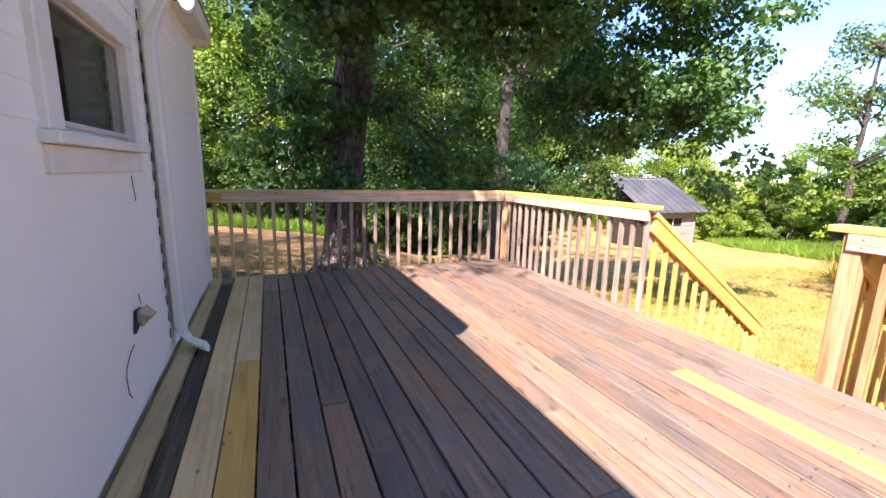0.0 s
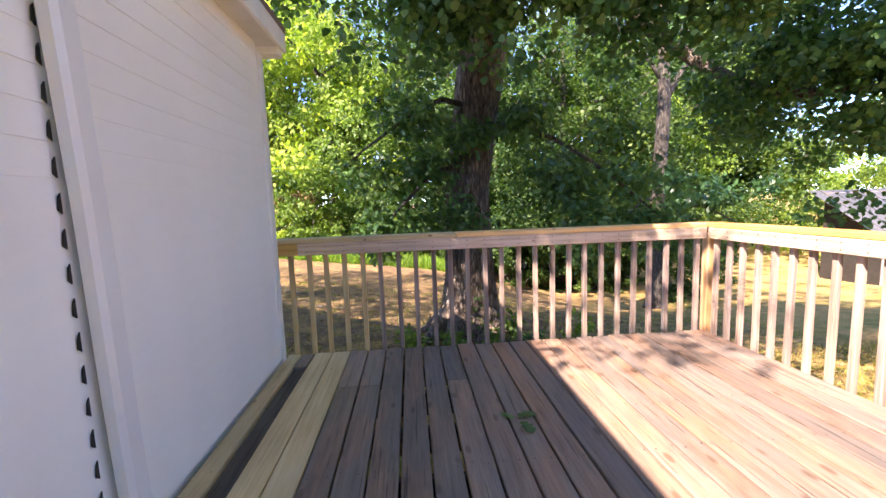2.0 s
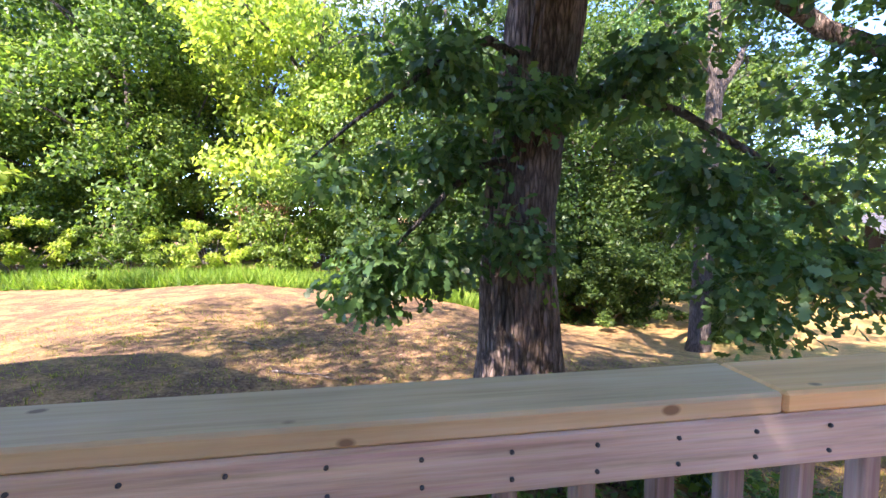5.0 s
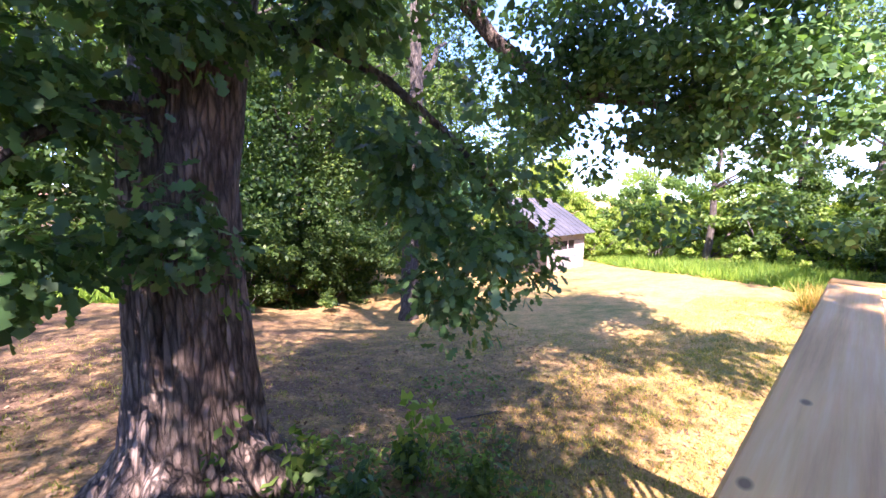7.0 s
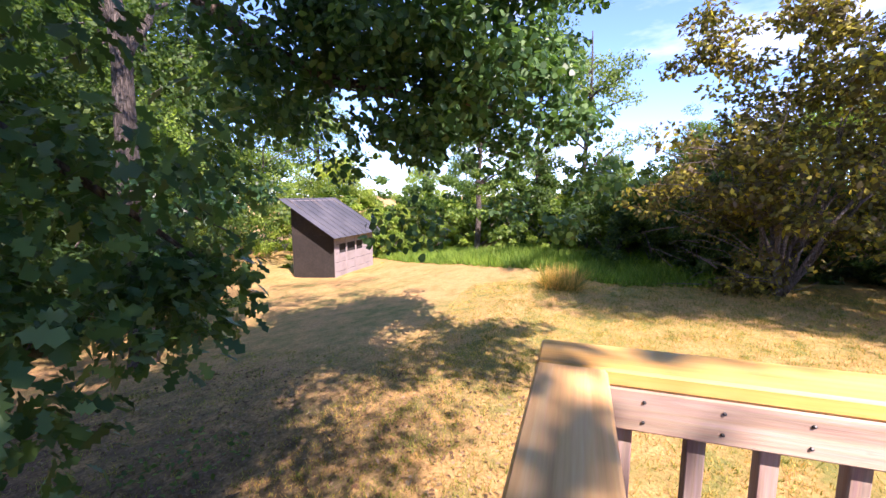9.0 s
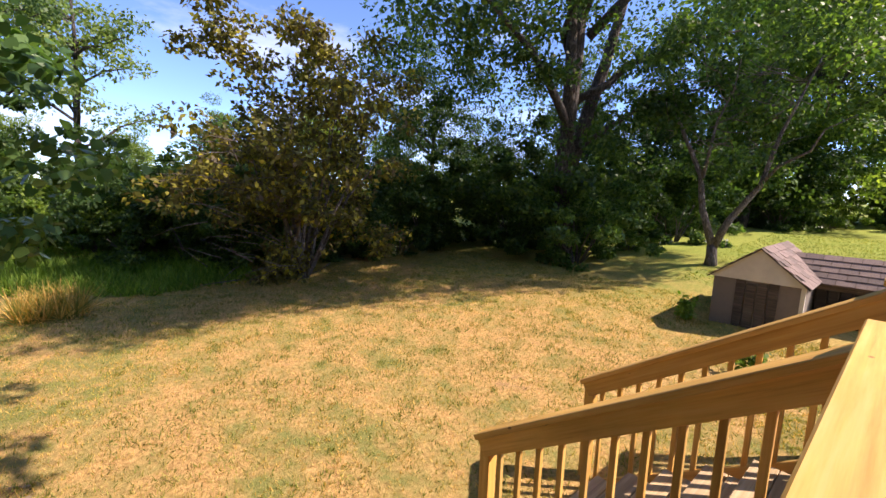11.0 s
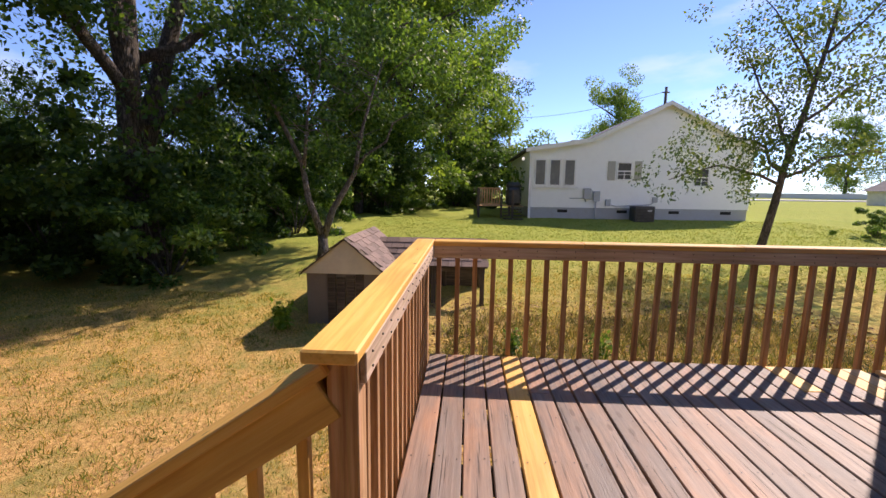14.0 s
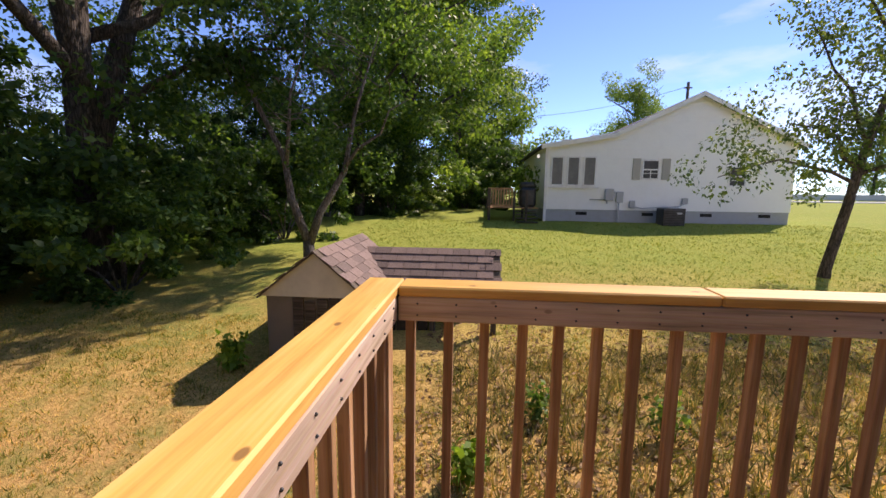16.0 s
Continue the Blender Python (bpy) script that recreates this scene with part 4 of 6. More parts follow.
# ---- small shingled shed in the yard ----
def shingle_run(parent, a, b, c, d, rows, cols, rng):
    """Shingles over the slope a-b (eave) to d-c (ridge)."""
    a, b, c, d = (Vector(v) for v in (a, b, c, d))
    nrm = (b - a).cross(d - a).normalized()
    if nrm.z < 0:
        nrm = -nrm
    for i in range(rows):
        for j in range(cols):
            u0, u1 = (j + (0.5 if i % 2 else 0.0)) / cols, (j + 1 + (0.5 if i % 2 else 0.0)) / cols
            u1 = min(1, u1)
            if u1 - u0 < 0.01:
                continue
            v0, v1 = i / rows, min(1.0, (i + 1.15) / rows)
            def at(u, v):
                return a.lerp(b, u).lerp(d.lerp(c, u), v)
            g = (u1 - u0) * 0.02
            lift0, lift1 = 0.016 + rng.uniform(0, 0.008), 0.004
            q = [at(u0 + g, v0) + nrm * lift0, at(u1 - g, v0) + nrm * lift0, at(u1 - g, v1) + nrm * lift1, at(u0 + g, v1) + nrm * lift1]
            part("shingle", prism(q, nrm * -0.008), M_SHINGLE, parent)


def build_yard_shed():
    rng = random.Random(5)
    gz = south_z(4.8, -5.0)
    s = thing("yard_shed", (4.7, -5.3, gz), "small plywood shed with cream gable and curling brown shingles", "shed")
    x0, x1, y0, y1 = 4.12, 5.44, -6.6, -4.50
    e = -0.10
    ridge = (4.76, 0.47)
    base = gz - 0.15
    part("front_wall", box((x0, y1 - 0.02, base), (x1, y1, e + 0.02), 0.003), M_PLY, s, "stained plywood front")
    part("side_wall", box((x0, y0, base), (x0 + 0.02, y1 - 0.021, e)), M_PLY, s)
    part("side_wall", box((x1 - 0.02, y0, base), (x1, y1 - 0.021, e)), M_PLY, s)
    part("back_wall", box((x0 + 0.021, y0, base), (x1 - 0.021, y0 + 0.02, e)), M_PLY, s)
    for i, x in enumerate((4.44, 4.60, 4.77, 4.93)):
        part("door_plank", box((x, y1 + 0.002, base + 0.1 + 0.02 * (i % 2)), (x + 0.145, y1 + 0.022, e - 0.02 - 0.03 * (i % 3)), 0.004), W_DARK, s, "dark weathered door plank")
    part("corner_post", box((x0 - 0.03, y1 - 0.05, base), (x0 + 0.03, y1 + 0.012, e)), M_CREAM, s, "pale corner strip")
    part("gable", prism([(x0 - 0.06, y1 + 0.03, e - 0.02), (x1 + 0.08, y1 + 0.03, e - 0.02), (ridge[0], y1 + 0.03, ridge[1] - 0.01)], (0, -0.03, 0)), M_CREAM, s, "cream triangular gable board")
    for sx, xe in ((-1, x0 - 0.09), (1, x1 + 0.10)):
        zl = e - 0.05
        part("roof_deck", prism([(xe, y1 + 0.07, zl), (ridge[0], y1 + 0.07, ridge[1]), (ridge[0], y1 + 0.07, ridge[1] + 0.025), (xe, y1 + 0.07, zl + 0.025)], (0, y0 - y1 - 0.15, 0)), W_DARK, s)
        shingle_run(s, (xe - 0.01 * -sx, y1 + 0.09, zl + 0.027), (xe, y0 - 0.08, zl + 0.027), (ridge[0], y0 - 0.08, ridge[1] + 0.027), (ridge[0], y1 + 0.09, ridge[1] + 0.027), 6, 7, rng)
    # low open wing with its own shingled roof
    wx0, wx1, wy = 2.30, 4.62, -6.15
    zr, ze = 0.30, -0.17
    for sy, ye in ((1, -5.50), (-1, -6.85)):
        part("wing_roof_deck", prism([(wx0, ye, ze), (wx0, wy, zr), (wx0, wy, zr + 0.022), (wx0, ye, ze + 0.022)], (wx1 - wx0, 0, 0)), W_DARK, s)
        shingle_run(s, (wx0 - 0.02, ye + 0.02 * sy, ze + 0.024), (wx1, ye + 0.02 * sy, ze + 0.024), (wx1, wy, zr + 0.03), (wx0 - 0.02, wy, zr + 0.03), 5, 9, rng)
    for x, y in ((2.40, -5.60), (2.40, -6.75), (3.2, -6.75), (3.35, -5.6)):
        beam("post", (x, y, south_z(x, y) - 0.1), (x, y, ze - 0.02), 0.085, 0.085, W_DARK, s, "rough shelter post", up=(0, 1, 0))
    beam("plate", (wx0 + 0.05, -5.6, ze - 0.04), (wx1 - 0.4, -5.6, ze - 0.04), 0.05, 0.09, W_DARK, s)
    part("wing_back", box((wx0 + 0.1, -6.80, south_z(3, -6.8) - 0.1), (x0, -6.77, ze), 0.0), W_DARK, s, "dark plank back of the shelter")
    # planks added across the open shelter; their near-black colour replaces its inner shade
    for i in range(4):
        part("wing_plank", box((3.42 + 0.17 * i, -5.60, south_z(3.5, -5.6) - 0.05), (3.575 + 0.17 * i, -5.58, ze - 0.01 - 0.02 * (i % 2)), 0.003), W_SHADE, s, "added near-black plank standing in for shade inside the shelter")
    part("wing_partition", box((3.55, -6.76, south_z(3, -6.5) - 0.1), (3.58, -5.62, ze)), W_DARK, s)
    hook = tube([(2.42 + 0.05 * math.cos(a), -5.95, zr - 0.02 + 0.05 * math.sin(a)) for a in np.linspace(0, 5.2, 12)], [0.006] * 12, 6)
    tagged(mesh_object("rope_loop", hook, M_BLACK), "dark loop of cord on the shed roof", "cord")


laid_out(build_yard_shed)


# ---- old tin-roofed shed beyond the oak ----
OUT, OUT_SCALE = Vector((0.76, 5.25, 1.24)), 1.45


def outward(x, y):
    """Where a plant of the north-east edge stands, and how much larger it is: the yard is deeper there."""
    f = min(1.0, max(0.0, (y - 4.0) / 6.0)) * min(1.0, max(0.0, (x - 9.0) / 5.0))
    k = 1.0 + (OUT_SCALE - 1.0) * f
    return OUT.x + k * (x - OUT.x), OUT.y + k * (y - OUT.y), k


def build_old_shed():
    gz = -1.57
    s = thing("old_shed", (14.2, 13.8, gz), "old faded shed with a grey tin lean roof", "shed")
    x0, x1, y0, y1 = 12.95, 15.45, 12.75, 14.35
    e = -0.08
    b = gz - 0.2
    for i in range(5):
        z0 = gz + 0.02 + i * (e - gz) / 5.0
        z1 = z0 + (e - gz) / 5.0 - 0.012
        xa = x0 if i < 3 else x0 + 0.02
        if i == 3:
            part("wall_board", box((xa, y0 - 0.02, z0), (x0 + 0.3, y0, z1), 0.004), M_SHED, s)
            part("wall_board", box((x1 - 0.7, y0 - 0.02, z0), (x1, y0, z1), 0.004), M_SHED, s)
        else:
            part("wall_board", box((xa, y0 - 0.02 - 0.004 * (i % 2), z0), (x1, y0, z1), 0.004), M_SHED, s, "faded pinkish wall board")
    # black sheet behind the slot, painted for the shade inside
    part("inner_dark", box((x0 + 0.05, y0 + 0.02, b), (x1 - 0.05, y0 + 0.05, e - 0.05)), M_BLACK, s)
    # the open side is closed with near-black wood in place of its shade
    part("side_wall", box((x0, y0 + 0.001, b), (x0 + 0.03, y1, e)), W_SHADE, s, "near-black planks standing in for the shaded open side")
    part("side_wall", box((x1 - 0.03, y0 + 0.001, b), (x1, y1, e)), M_SHED, s)
    part("back_wall", box((x0 + 0.031, y1 - 0.03, b), (x1 - 0.031, y1, e)), M_SHED, s)
    for x in (x0 + 0.02, x1 - 0.02, x0 + 0.7, x0 + 1.3):
        part("stud", box((x - 0.04, y0 - 0.045, b), (x + 0.04, y0 - 0.026, e), 0.003), M_SHED, s)
    zr = 1.12
    n = 9
    ya, za, yb = y0 - 0.32, e - 0.03, y1 + 0.12
    for i in range(n):
        xa, xb = x0 - 0.42 + i * 3.22 / n, x0 - 0.42 + (i + 1) * 3.22 / n
        part("tin_sheet", prism([(xa, ya, za), (xa, yb, zr), (xa, yb, zr + 0.012), (xa, ya, za + 0.012)], (xb - xa - 0.006, 0, 0)), M_TIN, s, "dented grey tin sheet")
        part("seam", prism([(xb - 0.02, ya, za + 0.012), (xb - 0.02, yb, zr + 0.012), (xb - 0.02, yb, zr + 0.034), (xb - 0.02, ya, za + 0.034)], (0.018, 0, 0)), M_TIN, s)
    # side tops carry the same painted shade
    for x in (x0, x1 - 0.03):
        part("side_top", prism([(x, y0 + 0.001, e + 0.002), (x, y1, e + 0.002), (x, y1, zr - 0.06)], (0.03, 0, 0)), W_SHADE, s)
    part("back_top", box((x0 + 0.031, y1 - 0.03, e + 0.002), (x1 - 0.031, y1, zr - 0.06)), M_SHED, s)
    for x in (x0 - 0.02, x0 + 1.2, x1):
        beam("rafter", (x, ya + 0.06, za - 0.03), (x, yb - 0.05, zr - 0.045), 0.05, 0.07, W_DARK, s)
    # drawn at small size; set out at its full size, farther off
    s.matrix_basis = Matrix.Translation(OUT) @ Matrix.Scale(OUT_SCALE, 4) @ Matrix.Translation(-OUT) @ s.matrix_basis


build_old_shed()


# ---- white neighbouring house ----
def build_neighbour():
    h = thing("neighbour_house", (-5.4, -22, 0.0), "long white single-storey house with grey block foundation", "house")
    yf, yb = -18.2, -27.0
    xl, xr = -0.25, -10.6
    zf = 0.52
    peak = (-6.55, 5.40)
    brk = (-3.05, 3.72)
    le, re = 3.30, 3.35
    out = [(xl, zf), (xl, le), brk, peak, (xr, re), (xr, zf)]
    part("wall", prism([(x, yf, z) for x, z in out], (0, -0.2, 0)), M_SIDING, h, "white siding gable wall")
    part("wall", prism([(x, yb, z) for x, z in out], (0, 0.2, 0)), M_SIDING, h)
    part("wall", box((xl - 0.2, yb + 0.2, zf), (xl, yf - 0.2, le)), M_SIDING, h)
    part("wall", box((xr, yb + 0.2, zf), (xr + 0.2, yf - 0.2, re)), M_SIDING, h)
    z = zf
    while z < 5.2:
        lo = xl if z < le else (xl + (brk[0] - xl) * (z - le) / (brk[1] - le) if z < brk[1] else brk[0] + (peak[0] - brk[0]) * (z - brk[1]) / (peak[1] - brk[1]))
        hi = xr if z < re else xr + (peak[0] - xr) * (z - re) / (peak[1] - re)
        zz = z + 0.19
        part("siding_board", prism([(hi + 0.15, yf, z), (hi + 0.15, yf + 0.022, z), (hi + 0.15, yf + 0.004, zz), (hi + 0.15, yf, zz)], (lo - hi - 0.3, 0, 0)), M_SIDING, h)
        z += 0.19
    part("foundation", box((xr + 0.03, yb + 0.03, -0.7), (xl - 0.03, yf - 0.03, zf)), M_FOUND, h, "grey block foundation")
    for x0, z0, x1, z1, name in ((xl + 0.25, le - 0.06, brk[0], brk[1], "roof"), (brk[0], brk[1], peak[0], peak[1], "roof"), (peak[0], peak[1], xr - 0.3, re - 0.1, "roof")):
        part("roof", prism([(x0, yf + 0.25, z0), (x1, yf + 0.25, z1), (x1, yf + 0.25, z1 + 0.10), (x0, yf + 0.25, z0 + 0.10)], (0, yb - yf - 0.5, 0)), M_TIN, h, "grey shingled roof")
        part("rake_board", prism([(x0, yf + 0.255, z0 - 0.10), (x1, yf + 0.255, z1 - 0.10), (x1, yf + 0.255, z1 + 0.09), (x0, yf + 0.255, z0 + 0.09)], (0, 0.02, 0)), M_TRIM, h)
    part("corner_post", box((xl - 0.08, yf + 0.001, -0.1), (xl + 0.03, yf + 0.06, le)), M_TRIM, h, "white corner pipe")
    def window(xa, xb, za, zb, grid, dark=M_DARKMETAL):
        w = part("window", joined(box((xa - 0.07, yf + 0.02, za - 0.07), (xb + 0.07, yf + 0.055, za), 0.004), box((xa - 0.07, yf + 0.02, zb), (xb + 0.07, yf + 0.055, zb + 0.07), 0.004),
                                  box((xa - 0.07, yf + 0.02, za), (xa, yf + 0.055, zb), 0.004), box((xb, yf + 0.02, za), (xb + 0.07, yf + 0.055, zb), 0.004)), M_TRIM, h, "white-framed window")
        part("pane", box((xa, yf + 0.02, za), (xb, yf + 0.03, zb)), dark, w, "dark pane")
        if grid:
            part("grille", joined(box((xa, yf + 0.031, (za + zb) / 2 - 0.03), (xb, yf + 0.05, (za + zb) / 2 + 0.03)), box(((xa + xb) / 2 - 0.015, yf + 0.032, za), ((xa + xb) / 2 + 0.015, yf + 0.044, (za + zb) / 2 - 0.03)),
                                  box((xa, yf + 0.0325, za + 0.2), (xb, yf + 0.043, za + 0.22))), M_TRIM, w)
    for xc in (-0.75, -1.45, -2.15):
        window(xc - 0.22, xc + 0.22, 1.62, 2.78, False, M_SCREEN)
    part("ledge", box((-2.55, yf + 0.02, 1.46), (-0.38, yf + 0.12, 1.53), 0.005), M_TRIM, h)
    window(-5.02, -4.42, 1.92, 2.66, True)
    for xa in (-4.28, -5.52):
        part("shutter", box((xa, yf + 0.02, 1.85), (xa + 0.33, yf + 0.06, 2.76), 0.006), M_SHUTTER, h, "narrow grey-tan shutter")
    window(-8.6, -8.0, 1.65, 2.4, True)
    for x in (-1.9, -7.2, -9.6, -4.75):
        part("foundation_vent", box((x - 0.24, yf - 0.03, 0.28), (x + 0.24, yf - 0.012, 0.42)), M_BLACK, h, "dark foundation vent")
    def item(name, label, lo, hi, mat, cat):
        tagged(mesh_object(name, box(lo, hi, 0.02), mat), label, cat)
    ac = thing("air_conditioner", (-5.4, yf + 0.55, 0.0), "black outdoor air-conditioning unit by the house", "air conditioner")
    part("casing", box((-5.9, yf + 0.25, -0.2), (-5.0, yf + 0.95, 0.66), 0.03), M_DARKMETAL, ac)
    for i in range(9):
        part("louvre", box((-5.85, yf + 0.951, -0.05 + 0.07 * i), (-5.05, yf + 0.968, -0.02 + 0.07 * i)), M_BLACK, ac)
    part("top_grille", tube([(-5.45, yf + 0.6, 0.66), (-5.45, yf + 0.6, 0.70)], [0.3, 0.28], 16), M_GREYMETAL, ac)
    part("label_plate", box((-5.75, yf + 0.97, 0.42), (-5.55, yf + 0.975, 0.5)), M_GREYMETAL, ac)
    item("meter_box", "grey electric meter box on the siding", (-3.2, yf + 0.03, 0.95), (-2.85, yf + 0.16, 1.45), M_GREYMETAL, "meter box")
    item("meter_box", "grey electric meter with round dial", (-3.62, yf + 0.03, 0.85), (-3.32, yf + 0.15, 1.33), M_GREYMETAL, "meter box")
    item("junction_box", "small grey utility box on the wall", (-4.15, yf + 0.03, 0.62), (-3.9, yf + 0.12, 0.95), M_GREYMETAL, "utility box")
    item("junction_box", "small grey utility box on the wall", (-6.35, yf + 0.03, 0.82), (-6.1, yf + 0.12, 1.08), M_GREYMETAL, "utility box")
    tagged(mesh_object("conduit", joined(tube([(-2.95, yf + 0.08, 0.95), (-2.95, yf + 0.08, 0.8)], [0.025] * 2, 8), tube([(-3.45, yf + 0.09, 0.86), (-3.45, yf + 0.09, -0.2)], [0.035] * 2, 8),
                                    tube([(-2.2, yf + 0.08, 0.98), (-2.86, yf + 0.08, 0.98)], [0.02] * 2, 8), tube([(-4.05, yf + 0.1, 0.7), (-4.4, yf + 0.12, 0.62), (-6.0, yf + 0.12, 0.72), (-6.2, yf + 0.1, 0.85)], [0.02] * 4, 8)), M_GREYMETAL), "grey conduit pipes on the siding", "conduit")
    # little back porch
    p = thing("back_porch", (1.1, -18.6, 0.0), "small weathered porch with steps beside the white house", "porch")
    for x in (0.55, 2.2):
        for y in (-18.0, -19.6):
            beam("post", (x, y, -0.3), (x, y, 1.42 if x > 1 else 1.35), 0.11, 0.11, W_DARK, p, up=(0, 1, 0))
    for i in range(10):
        beam("floor_board", (0.0, -19.65 + 0.17 * i, 0.55), (2.25, -19.65 + 0.17 * i, 0.55), 0.16, 0.035, W_BAL, p)
    beam("rail_board", (1.15, -17.97, 1.40), (2.25, -17.97, 1.40), 0.04, 0.09, W_BAL, p)
    beam("rail_board", (1.15, -17.97, 0.65), (2.25, -17.97, 0.65), 0.04, 0.09, W_BAL, p)
    for i in range(9):
        beam("slat", (1.2 + 0.12 * i, -17.97, 0.66), (1.2 + 0.12 * i, -17.97, 1.36), 0.07, 0.02, W_BAL, p, up=(0, 1, 0))
    for i in range(4):
        beam("step", (0.15, -17.8 + 0.24 * i, 0.42 - 0.14 * i), (1.05, -17.8 + 0.24 * i, 0.42 - 0.14 * i), 0.24, 0.04, W_DARK, p)
    beam("post", (1.1, -17.95, -0.3), (1.1, -17.95, 1.3), 0.09, 0.09, W_DARK, p, up=(0, 1, 0))
    g = thing("barbecue_grill", (0.45, -18.7, 0.6), "black covered grill on the porch", "grill")
    part("cover", joined(block(0.75, 0.6, 0.9, 0.12)), M_DARKMETAL, g, "", pose(0.45, -18.7, 1.02))
    part("hood", tube([(0.12, -18.7, 1.45), (0.2, -18.7, 1.58), (0.7, -18.7, 1.58), (0.78, -18.7, 1.45)], [0.1, 0.16, 0.16, 0.1], 10), M_DARKMETAL, g)
    tagged(mesh_object("wall_lamp", block(0.12, 0.12, 0.16, 0.03), M_BULB, m=pose(0.0, -18.9, 2.9)), "white porch lamp on the house wall", "lamp")


M_SCREEN = painted("dim screen window", (0.12, 0.13, 0.13), 0.3, 0.5, 3.0, 0.1, (0.3, 0.3, 0.28))
laid_out(build_neighbour)


def build_distance():
    road = mesh_object("road", box((-90, -62, 0.30), (-24, -56, 0.46)), M_ROAD)
    tagged(road, "pale concrete road beyond the lawn", "road", kind="structure")
    wall_ = mesh_object("roadside_fence", joined(*[box((-88 + 3.0 * i, -71.1, 0.2), (-87.9 + 3.0 * i, -71, 1.5)) for i in range(21)], box((-88, -71.0, 0.55), (-28, -70.95, 1.4))), M_GREYMETAL)
    tagged(wall_, "long low grey fence along the road", "fence")
    far_h = thing("far_outbuilding", (-38, -39, 0.2), "small grey roofed outbuilding by the road", "outbuilding")
    part("wall", box((-41, -42, 0.0), (-37.5, -38.5, 1.7)), M_CREAM, far_h)
    part("roof", prism([(-41.4, -38.2, 1.65), (-37.1, -38.2, 1.65), (-39.25, -38.2, 2.7)], (0, -4.2, 0)), M_TIN, far_h)
    for i, (x, y, hh) in enumerate(((-16.0, -40.0, 11.3), (-2.0, -48.0, 10.0))):
        pl = thing("utility_pole", (x, y, 0.2), "tall wooden utility pole behind the house", "utility pole", "utility poles")
        part("pole", tube([(x, y, 0), (x, y, hh)], [0.17, 0.12], 10), W_DARK, pl)
        beam("crossarm", (x - 0.35, y, hh - 0.5), (x + 0.35, y, hh - 0.5), 0.1, 0.12, W_DARK, pl)
    wire = tube([(-16.0 + (14.0) * f, -40 - 8 * f, 10.9 - 1.2 * f - 2.2 * f * (1 - f)) for f in np.linspace(0, 1, 12)], [0.02] * 12, 5)
    tagged(mesh_object("power_line", wire, M_BLACK), "black power line between the poles", "cable")


laid_out(build_distance)


# ---- trees ----
def tree_thing(name, at, label, limbs, bark, crown_me, category="tree", group=""):
    t = thing(name, at, label, category, group)
    bms = [tube(p, r, s, 0.10, i) for i, (p, r, s) in enumerate(limbs)]
    part("trunk", joined(*bms), bark, t)
    if crown_me is not None:
        c = new("crown", crown_me)
        c.parent = t
        c.matrix_parent_inverse = t.matrix_basis.inverted()
    return t


def bent(a, b, n, sag, rng, jitter=0.12):
    a, b = np.array(a, float), np.array(b, float)
    L = np.linalg.norm(b - a)
    pts = []
    for i in range(n):
        f = i / (n - 1)
        p = a + (b - a) * f + np.array([0, 0, sag * math.sin(math.pi * f)])
        if 0 < i < n - 1:
            p += rng.normal(size=3) * jitter * L / n
        pts.append(tuple(p))
    return pts


def taper(r0, r1, n):
    return [r0 + (r1 - r0) * i / (n - 1) for i in range(n)]


def oak_trunk_mesh(base_z):
    """The thick oak trunk with root flare and lengthwise furrows."""
    bm = bmesh.new()
    sides = 56
    rings = []
    levels = [(-0.35, 1.0), (-0.1, 0.80), (0.1, 0.64), (0.35, 0.53), (0.7, 0.44), (1.2, 0.375), (1.8, 0.34), (2.6, 0.32), (3.4, 0.315), (4.2, 0.34), (5.2, 0.32), (6.6, 0.28), (8.5, 0.21), (11.0, 0.11)]
    zs = np.concatenate([np.linspace(levels[i][0], levels[i + 1][0], 7)[:-1] for i in range(len(levels) - 1)])
    for z in zs:
        r = np.interp(z, [q[0] for q in levels], [q[1] for q in levels])
        ring = []
        for k in range(sides):
            a = 2 * math.pi * k / sides
            flare = max(0.0, 0.7 - z)
            lobes = 1 + flare * flare * 0.55 + flare * (0.30 * math.sin(3 * a + 0.6) + 0.2 * math.sin(5 * a + 2.0))
            furrow = 0.036 * noise.noise((math.cos(a) * 9, math.sin(a) * 9, z * 0.9)) + 0.014 * (1 if (k + int(z * 1.3 + k * 0.37)) % 3 else -1)
            rr = r * lobes + furrow
            lean = min(0.13 * max(0.0, z - 2.5), 0.4)
            ring.append(bm.verts.new((1.40 + lean + rr * math.cos(a), 8.42 - 0.3 * lean + rr * math.sin(a), base_z + z)))
        rings.append(ring)
    for a, b in zip(rings, rings[1:]):
        for k in range(sides):
            bm.faces.new((a[k], a[(k + 1) % sides], b[(k + 1) % sides], b[k])).smooth = True
    bm.faces.new(rings[-1])
    return bm


